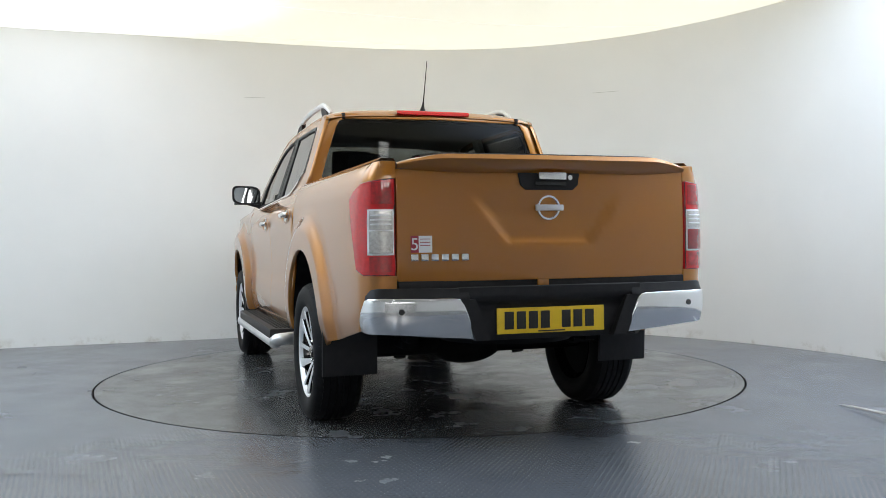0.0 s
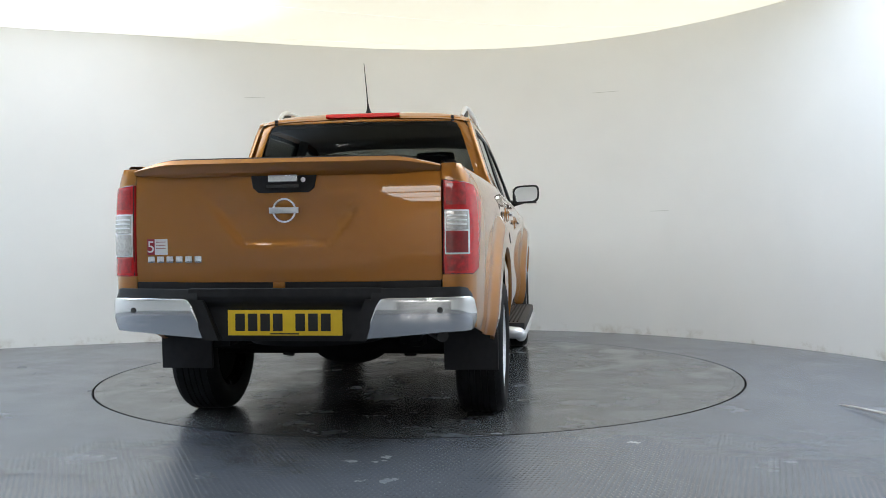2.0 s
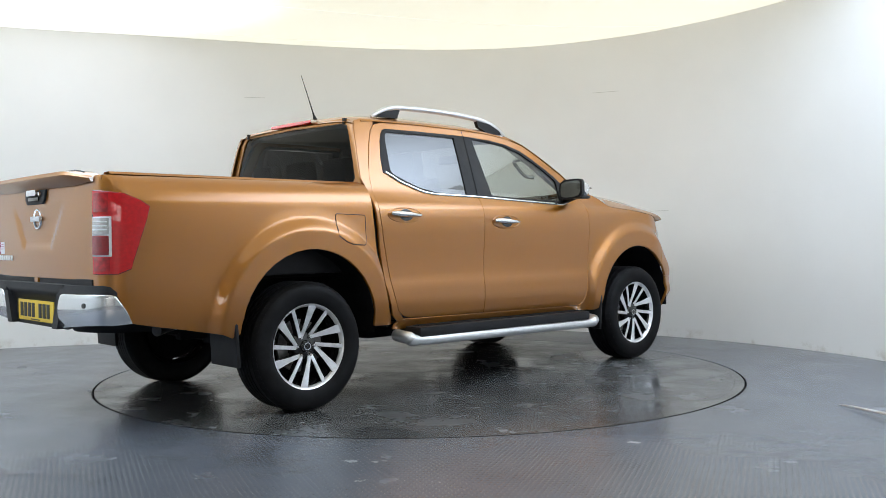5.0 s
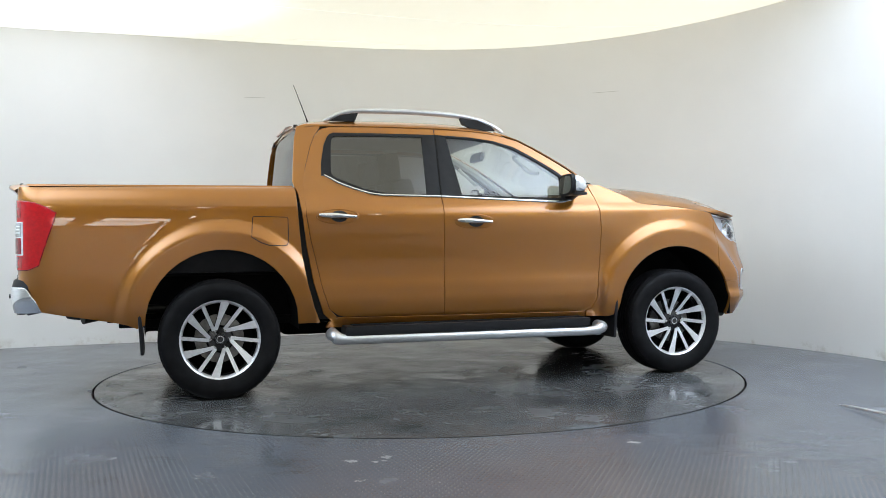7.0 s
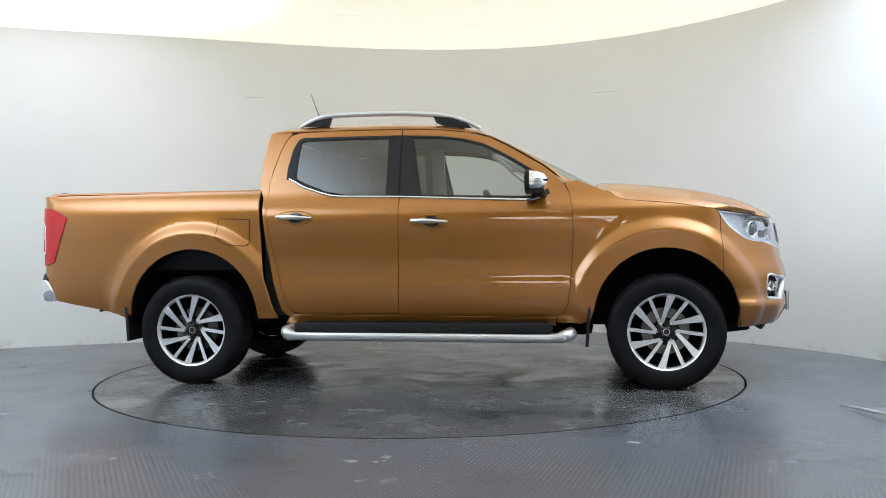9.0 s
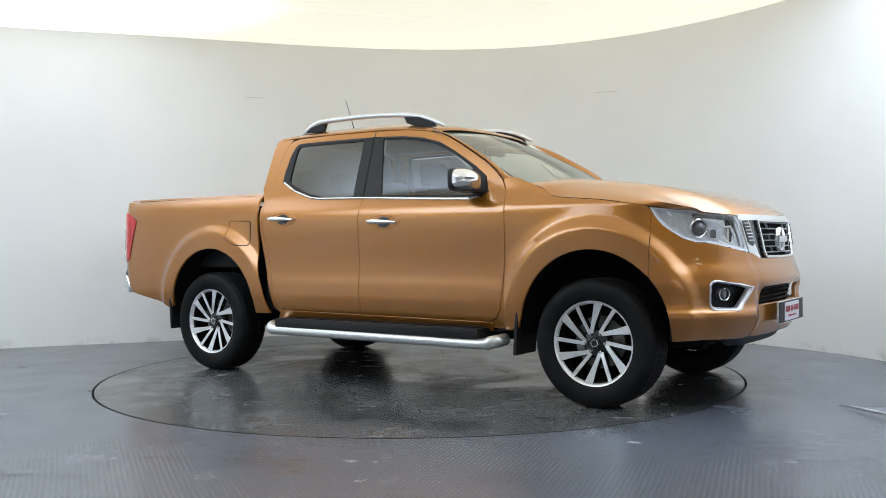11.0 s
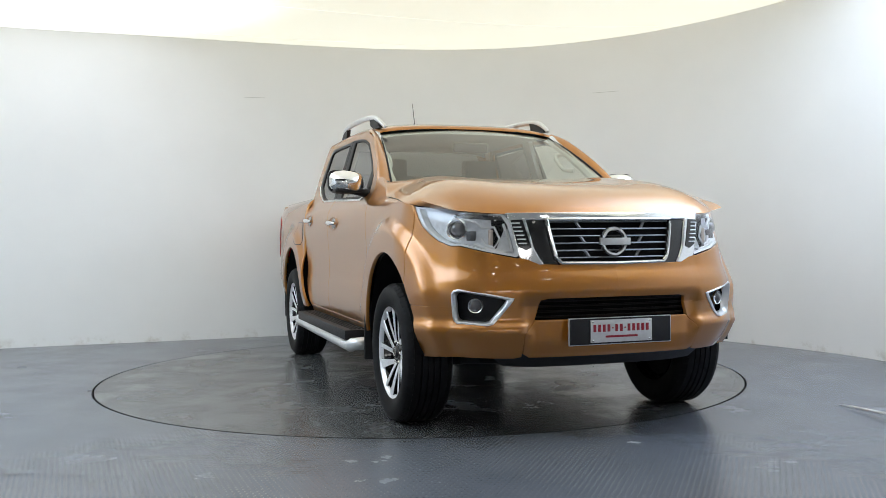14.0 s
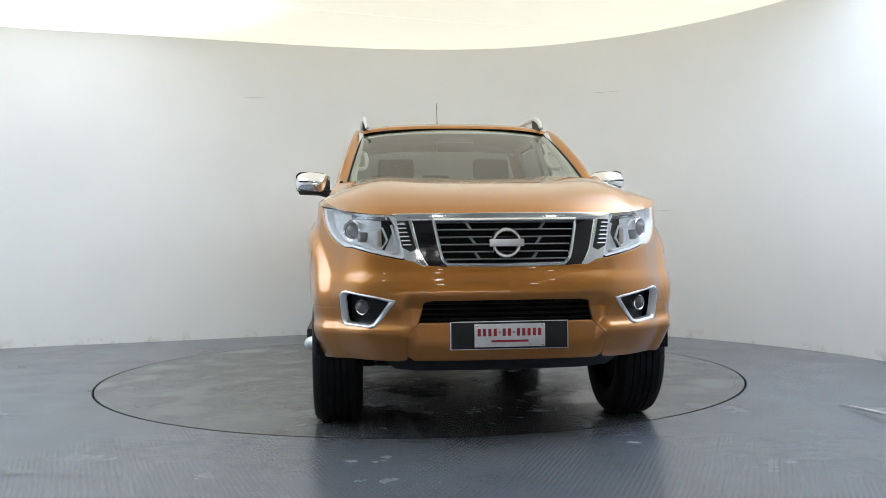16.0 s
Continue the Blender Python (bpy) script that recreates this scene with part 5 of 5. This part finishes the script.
# ---- flank details ----
def flank_details():
    for left in (False, True):
        sg = -1 if left else 1
        # running board
        step = empty("side_step", TRUCK)
        tagged(step, "silver running board with black tread")
        bm = bmesh.new()
        path = [(0.70, 0.83, 0.372), (0.685, 0.90, 0.368), (0.70, 0.95, 0.362), (0.76, 0.962, 0.342), (1.2, 0.964, 0.338), (2.0, 0.964, 0.334), (2.44, 0.962, 0.332), (2.52, 0.955, 0.346), (2.555, 0.92, 0.352), (2.55, 0.85, 0.356)]
        fine = smooth_path(path, 6)
        add_tube(bm, [(p.x, -p.y * sg, p.z) for p in fine], [0.038 if (p.x < 0.73 or p.x > 2.49) else 0.031 for p in fine], 14)
        part("step_tube", bm, SATIN, step, "satin silver tube")
        part("tread", box((1.60, -0.893 * sg, 0.393), (1.68, 0.185, 0.062), 0.014), PLASTIC, step, "ribbed black tread")
        for k in range(5):
            part("tread_rib", box((1.61, -(0.835 + 0.025 * k) * sg, 0.425), (1.60, 0.010, 0.008), 0.002), RUBBER, step)
        for x in (0.9, 1.6, 2.3):
            part("bracket", box((x, -0.70 * sg, 0.40), (0.05, 0.35, 0.03), 0.004), DARK, step)
        # handles
        for key, (x, z) in (("rear", (0.735, 1.117)), ("front", (1.65, 1.080))):
            door = DOORS[key, left]
            cup = [(x + 0.135 * math.cos(a) * (1 if abs(math.cos(a)) < 0.9 else 1), z + 0.045 * math.sin(a)) for a in [2 * math.pi * i / 28 for i in range(28)]]
            bm = bmesh.new()
            add_tube(bm, [(q.x, q.y * sg, q.z) for q in (body(s_of_x(a), b, 0.0) for a, b in cup + cup[:1])], 0.004, 6)
            part("handle_rim", bm, PAINT, door)
            # black ellipse on the skin, in place of shade in the painted bowl
            bowl = [(x + 0.01 + 0.055 * math.cos(a), z + 0.036 * math.sin(a)) for a in [2 * math.pi * i / 20 for i in range(20)]]
            put_patch("handle_bowl_shade", patch(bowl, body, 0.05, 0.003, 0.001, 0.0015), GLOSSBLACK, door, left, "black patch for the shade in the handle bowl")
            hp = [body(s_of_x(x - 0.120 + 0.24 * i / 8), z + 0.008 - 0.010 * i / 8, 0.010 + 0.020 * math.sin(math.pi * (i + 0.5) / 9)) for i in range(9)]
            bm = bmesh.new()
            add_tube(bm, [(q.x, q.y * sg, q.z) for q in hp], [0.010, 0.016, 0.018, 0.018, 0.017, 0.015, 0.013, 0.011, 0.008], 10)
            part("door_handle", bm, CHROME, door, "chrome door handle")
        # mirrors
        mirror = empty("door_mirror", DOORS["front", left])
        bm = bmesh.new()
        rows = []
        shape = [(0.835, 0.050, 0.60), (0.86, 0.105, 0.92), (0.90, 0.125, 1.0), (0.96, 0.125, 0.98), (1.01, 0.112, 0.88), (1.035, 0.085, 0.70), (1.045, 0.04, 0.40)]
        for yy, dx, kz in shape:
            row = []
            for i in range(20):
                a = 2 * math.pi * i / 20
                c, sn = math.cos(a), math.sin(a)
                px = math.copysign(abs(c) ** 0.6, c)
                pz = math.copysign(abs(sn) ** 0.75, sn)
                xx = 2.300 + (dx if px > 0 else 0.012) * px
                row.append((xx, -yy * sg, 1.322 + 0.068 * kz * pz - 0.012 * max(0, px) + (0.008 if yy > 0.95 else 0)))
            rows.append(row)
        v, f = grid(rows, True)
        f = f + [tuple(range(20)), tuple(range(len(v) - 20, len(v)))[::-1]]
        capo = mesh_object("mirror_cap", v, f if left else [q[::-1] for q in f], CHROME, mirror, angle=60, label="chrome mirror cap")
        part("mirror_base", box((2.355, -0.93 * sg, 1.262), (0.10, 0.19, 0.022), 0.010), PLASTIC, mirror, "black mirror underside")
        part("indicator_strip", box((2.408, -0.97 * sg, 1.328), (0.03, 0.11, 0.010), 0.004, Matrix.Rotation(0.10 * sg, 4, "Z")), GLOSSBLACK, mirror)
        bm = bmesh.new()
        add_tube(bm, [(2.37, -0.80 * sg, 1.245), (2.37, -0.86 * sg, 1.255), (2.365, -0.93 * sg, 1.268)], [0.045, 0.034, 0.025], 12, True, 0.7)
        part("mirror_arm", bm, PLASTIC, mirror)
        def lozenge(w, h):
            return [(0.943 + w * math.copysign(abs(math.cos(a)) ** 0.45, math.cos(a)), 1.321 + h * math.copysign(abs(math.sin(a)) ** 0.55, math.sin(a)) + 0.010 * math.cos(a)) for a in [2 * math.pi * i / 28 for i in range(28)]]
        part("mirror_housing", prism(lozenge(0.106, 0.072), lambda a, b, d: Vector((d, -a * sg, b)), 2.281, 2.31), PLASTIC, mirror, "black mirror housing")
        part("mirror_glass", prism(lozenge(0.092, 0.058), lambda a, b, d: Vector((d, -a * sg, b)), 2.278, 2.285), MIRROR, mirror, "mirror glass")
        # black triangle at the foot of the door glass
        tri = xs([(2.312, 1.243), (2.312, 1.385), (2.395, 1.345), (2.43, 1.25), (2.38, 1.236)])
        put_patch("mirror_sail", patch(tri, body, 0.04, 0.006, 0.002, 0.003), PLASTIC, mirror, left)
        # roof rails
        rail = empty("roof_rail", TRUCK)
        tagged(rail, "satin silver roof rail on black feet")
        pts = smooth_path([(0.70, 0.600, 1.752), (0.76, 0.605, 1.785), (0.83, 0.608, 1.812), (0.95, 0.610, 1.828), (1.30, 0.610, 1.830), (1.60, 0.607, 1.816), (1.77, 0.603, 1.790), (1.88, 0.598, 1.752), (1.96, 0.590, 1.712)], 5)
        bm = bmesh.new()
        add_tube(bm, [(p.x, -p.y * sg, p.z) for p in pts], [0.009 + 0.008 * math.sin(math.pi * min(1, max(0, i / (len(pts) - 1)))) ** 0.4 for i in range(len(pts))], 10, True, 1.1)
        part("rail_bar", bm, SATIN, rail, "satin silver bar")
        for foot in ([(0.735, 1.755), (0.80, 1.795), (0.93, 1.815), (0.905, 1.755)], [(1.66, 1.755), (1.635, 1.808), (1.77, 1.785), (1.87, 1.745), (1.90, 1.715), (1.75, 1.72)]):
            part("rail_foot", prism(foot, lambda a, b, d: Vector((a, -d * sg, b)), 0.590, 0.618), PLASTIC, rail, "black rail foot")
        # mud flaps
        flap = part("mud_flap", box((-0.462, -0.760 * sg, 0.445), (0.022, 0.28, 0.31), 0.010, Matrix.Rotation(-0.06, 4, "Y")), PLASTIC, TRUCK, "black plastic mud flap")
        part("mud_flap", box((2.668, -0.795 * sg, 0.44), (0.022, 0.25, 0.34), 0.010, Matrix.Rotation(0.07, 4, "Y")), PLASTIC, TRUCK, "black plastic mud flap")
        # arch liners
        for cx, cz, r in ((0.02, 0.46, 0.462), (3.147, 0.45, 0.454)):
            rows = []
            for x, z in arc(cx, cz, r, 188, -6, 26):
                rows.append([(x, -0.48 * sg, z), (x, -0.70 * sg, z), (x, -0.885 * sg, z)])
            v, f = grid(rows)
            n = len(v)
            rim_ = [3 * i for i in range(len(rows))]
            mesh_object("arch_liner", v, f + [tuple(rim_)], DARK, TRUCK, angle=40, label="black wheel arch liner")
        # roof seam end blocks
        part("roof_seam", box((0.518, -0.562 * sg, 1.712), (0.025, 0.020, 0.036), 0.003), PLASTIC, TRUCK)
    # filler flap on the driver's side
    fl = [(0.205, 1.112), (0.212, 1.118), (0.412, 1.112), (0.420, 1.104), (0.421, 0.96), (0.41, 0.94), (0.393, 0.934), (0.30, 0.938), (0.25, 0.955), (0.193, 0.99)]
    put_patch("filler_flap", patch(fl, body, 0.025, 0.004, 0.002, 0.0025), PAINT, TRUCK)
    # dark line drawn for the shade in the gap round the flap
    bm = bmesh.new()
    add_tube(bm, [body(s, z, 0.0005) for s, z in [Vector(fl[i]).lerp(Vector(fl[(i + 1) % 10]), k / 4) for i in range(10) for k in range(4)] + [fl[0]]], 0.0032, 6)
    part("flap_gap", bm, GAPDARK, TRUCK)


def roof_details():
    mast = empty("antenna", TRUCK)
    tagged(mast, "thin black whip antenna")
    bm = bmesh.new()
    add_tube(bm, [(0.700, 0.005, 1.785), (0.697, 0.005, 1.80), (0.688, 0.005, 1.82), (0.680, 0.005, 1.84)], [0.020, 0.014, 0.007, 0.006], 12)
    part("foot", bm, PLASTIC, mast)
    bm = bmesh.new()
    add_tube(bm, [(0.684, 0.005, 1.83), (0.640, 0.006, 1.95), (0.589, 0.008, 2.085)], [0.0045, 0.003, 0.002], 8)
    part("rod", bm, INK, mast)
    rows = []
    for i in range(17):
        y = -0.234 + 0.468 * i / 16
        e = 1 - (abs(y) / 0.234) ** 6
        rows.append([(0.545, y, 1.762), (0.512 - 0.004 * e, y, 1.758), (0.494, y, 1.750), (0.488, y, 1.732 + 0.006 * (1 - e)), (0.505, y, 1.728)])
    v, f = grid(rows)
    mesh_object("brake_light", v, f, RED, TRUCK, angle=50, label="red high-level brake light")


# ---- under the truck and inside ----
def underbody():
    fr = empty("chassis", TRUCK)
    for sg in (1, -1):
        part("frame_rail", box((1.55, 0.42 * sg, 0.48), (3.9, 0.08, 0.13), 0.01), DARK, fr)
        part("leaf_spring", box((-0.05, 0.50 * sg, 0.45), (1.10, 0.06, 0.05), 0.01), DARK, fr)
        part("shackle", box((-0.62, 0.50 * sg, 0.51), (0.10, 0.06, 0.10), 0.015), DARK, fr)
        bm = bmesh.new()
        add_tube(bm, [(0.05, 0.36 * sg, 0.30), (0.15, 0.34 * sg, 0.62)], 0.035, 10)
        part("damper", bm, DARK, fr)
        part("lower_arm", box((3.15, 0.45 * sg, 0.33), (0.30, 0.45, 0.06), 0.02), DARK, fr)
    bm = bmesh.new()
    add_tube(bm, [(0, -0.72, 0.366), (0, 0.72, 0.366)], 0.05, 12)
    part("rear_axle", bm, DARK, fr)
    part("differential", ball((0.02, -0.02, 0.365), 0.11, 2.0, 1), DARK, fr)
    sp = part("spare_wheel", lathe([(0.20, -0.08), (0.33, -0.09), (0.355, -0.05), (0.355, 0.05), (0.33, 0.09), (0.20, 0.08), (0.15, 0.0), (0.20, -0.08)], 40), RUBBER, fr, "black spare wheel slung under the bed")
    sp.matrix_basis = pose(-0.62, 0.0, 0.555, 90)
    bm = bmesh.new()
    add_tube(bm, smooth_path([(2.4, -0.30, 0.36), (1.2, -0.32, 0.36), (0.4, -0.36, 0.50), (-0.3, -0.46, 0.54), (-0.65, -0.58, 0.52), (-0.80, -0.66, 0.50)], 6), 0.030, 12)
    part("exhaust", bm, mat("exhaust_steel", (0.06, 0.058, 0.055), 0.35, 0.9, vary=0.3, scale=20), fr)
    part("silencer", box((1.2, -0.22, 0.37), (0.7, 0.22, 0.15), 0.05), DARK, fr)
    part("gearbox", box((2.2, 0, 0.40), (1.0, 0.36, 0.26), 0.06), DARK, fr)
    part("engine", box((3.15, 0, 0.68), (1.10, 0.92, 0.62), 0.04), DARK, fr)
    part("radiator", box((3.72, 0, 0.72), (0.08, 1.0, 0.56), 0.01), DARK, fr)
    part("crossmember", box((-0.95, 0, 0.62), (0.10, 1.1, 0.10), 0.01), DARK, fr)
    part("front_crossmember", box((3.55, 0, 0.40), (0.30, 1.0, 0.10), 0.02), DARK, fr)
    part("fuel_tank", box((0.95, 0.25, 0.38), (0.9, 0.36, 0.20), 0.04), DARK, fr)
    # load bed: floor, liner walls and a black inner lip
    bed = empty("load_bed", TRUCK)
    part("bed_floor", box((-0.35, 0, 0.78), (1.56, 1.30, 0.06), 0.01), DARK, bed)
    for sg in (1, -1):
        part("bed_corner", box((-1.095, 0.738 * sg, 1.282), (0.075, 0.070, 0.036), 0.015), PAINT, bed)
        part("bed_wall", box((-0.32, 0.70 * sg, 1.0), (1.48, 0.06, 0.46), 0.01), PLASTIC, bed)
        rows = [[(x, y * sg, z) for x in (-1.085, -0.4, 0.465)] for y, z in ((0.768, 1.304), (0.755, 1.316), (0.70, 1.314), (0.66, 1.26))]
        v, f = grid(rows)
        mesh_object("bed_rail", v, f, PAINT, bed)
    part("bed_front", box((0.43, 0, 1.03), (0.04, 1.46, 0.52), 0.005), PLASTIC, bed)
    # cab shell under the belt
    tub = empty("cabin", TRUCK)
    part("cabin_floor", box((1.50, 0, 0.50), (2.0, 1.56, 0.08), 0.01), DASH, tub)
    part("rear_bulkhead", box((0.55, 0, 0.86), (0.05, 1.5, 0.72), 0.01), DASH, tub)
    part("front_bulkhead", box((2.58, 0, 0.85), (0.05, 1.44, 0.72), 0.01), DASH, tub)
    for sg in (1, -1):
        part("door_lining", box((1.50, 0.79 * sg, 0.86), (2.0, 0.03, 0.72), 0.01), DASH, tub, "dark door lining")


def interior():
    for x, low, ht, hd in ((1.30, 0.56, 1.335, 1.575), (0.68, 0.60, 1.27, 1.50)):
        for y in ((0.36, -0.36) if x > 1 else (0.42, 0.0, -0.42)):
            seat = empty("seat", TRUCK)
            tagged(seat, "dark grey cloth seat")
            w = 0.50 if x > 1 else 0.40
            part("cushion", box((x + 0.30, y, low + 0.14), (0.52, w, 0.18), 0.05), CLOTH, seat)
            part("backrest", box((x, y, (low + 0.2 + ht) / 2), (0.16, w * 0.96, ht - low - 0.1), 0.06, Matrix.Rotation(-0.22 if x > 1 else -0.12, 4, "Y")), CLOTH, seat)
            part("headrest", box((x - 0.10, y, (ht + hd) / 2 + 0.005), (0.10, 0.27 if x > 1 else 0.24, hd - ht - 0.02), 0.045, Matrix.Rotation(-0.12, 4, "Y")), CLOTH, seat, "padded headrest")
            for k in (-0.06, 0.06):
                bm = bmesh.new()
                add_tube(bm, [(x - 0.085, y + k, ht - 0.05), (x - 0.10, y + k, ht + 0.05)], 0.006, 8)
                part("headrest_post", bm, CHROME, seat)
    dash = empty("dashboard", TRUCK)
    rows = []
    for i in range(13):
        y = -0.74 + 1.48 * i / 12
        hood_ = 0.045 * math.exp(-((y + 0.37) / 0.17) ** 2)
        rows.append([(2.20, y, 0.90), (2.16, y, 1.06), (2.19, y, 1.145 + hood_), (2.28, y, 1.190 + hood_ * 0.8), (2.45, y, 1.215), (2.66, y, 1.235)])
    v, f = grid(rows)
    mesh_object("dash_top", v, [q[::-1] for q in f], DASH, dash, angle=50, label="black dashboard")
    wheel = bmesh.new()
    ringp = [(0.0, 0.185 * math.cos(a), 0.185 * math.sin(a)) for a in [2 * math.pi * i / 32 for i in range(33)]]
    m = Matrix.Translation((2.04, -0.37, 1.125)) @ Matrix.Rotation(radians(-24), 4, "Y")
    add_tube(wheel, [m @ Vector(p) for p in ringp], 0.016, 8)
    st = part("steering_wheel", wheel, DASH, dash)
    part("wheel_hub", box((2.055, -0.37, 1.12), (0.05, 0.17, 0.12), 0.03, Matrix.Rotation(radians(-24), 4, "Y")), DASH, st)
    for sg in (1, -1):
        part("wheel_arm", box((2.05, -0.37 + 0.12 * sg, 1.12), (0.02, 0.12, 0.035), 0.008, Matrix.Rotation(radians(-24), 4, "Y")), DASH, st)
    part("rear_view_mirror", box((1.98, 0.0, 1.585), (0.035, 0.24, 0.065), 0.012, Matrix.Rotation(0.25, 4, "Y")), DASH, TRUCK)
    for sg in (1, -1):
        bm = bmesh.new()
        add_tube(bm, smooth_path([(2.06, 0.655 * sg, 1.545), (2.04, 0.61 * sg, 1.53), (2.10, 0.60 * sg, 1.48), (2.16, 0.615 * sg, 1.43), (2.20, 0.665 * sg, 1.42)], 5), 0.014, 8)
        part("grab_handle", bm, LINING, TRUCK, "pale grab handle on the pillar")
        bm = bmesh.new()
        add_tube(bm, [(1.90, 0.64 * sg, 1.66), (2.15, 0.665 * sg, 1.53), (2.42, 0.70 * sg, 1.36), (2.58, 0.70 * sg, 1.25)], 0.034, 8)
        part("pillar_trim", bm, LINING, TRUCK, "pale inner pillar trim")
        part("centre_pillar_trim", box((1.46, 0.72 * sg, 1.46), (0.11, 0.04, 0.50), 0.015, Matrix.Rotation(0.30 * sg, 4, "X")), LINING, TRUCK)


tailgate()
tail_lights()
rear_bumper()
head_lamps()
grille()
bumper_details()
flank_details()
roof_details()
underbody()
interior()


# ---- what turns: the table and the truck on it ----
def heading(t):
    """Degrees of the truck's nose: an even turn that eases to a stop."""
    return TURN(t)


TURN = smooth_table([(0, 107.13), (14.0, -72.95), (14.5, -78.6), (15.0, -82.45), (15.5, -84.8), (15.8, -85.4), (16.0, -85.57)])


def motions():
    times = [0.5 * i for i in range(28)] + [13.75, 14.0, 14.25, 14.5, 14.75, 15.0, 15.2, 15.4, 15.6, 15.8, 16.0]
    times = sorted(set(times))
    walk(TURNTABLE, [(t, pose(0, 0, 0, 0, 0, heading(t))) for t in times])
    walk(TRUCK, [(t, pose(0, 0, 0, 0, 0, heading(t)) @ pose(-1.4646, 0.2054, 0.0)) for t in times])


motions()
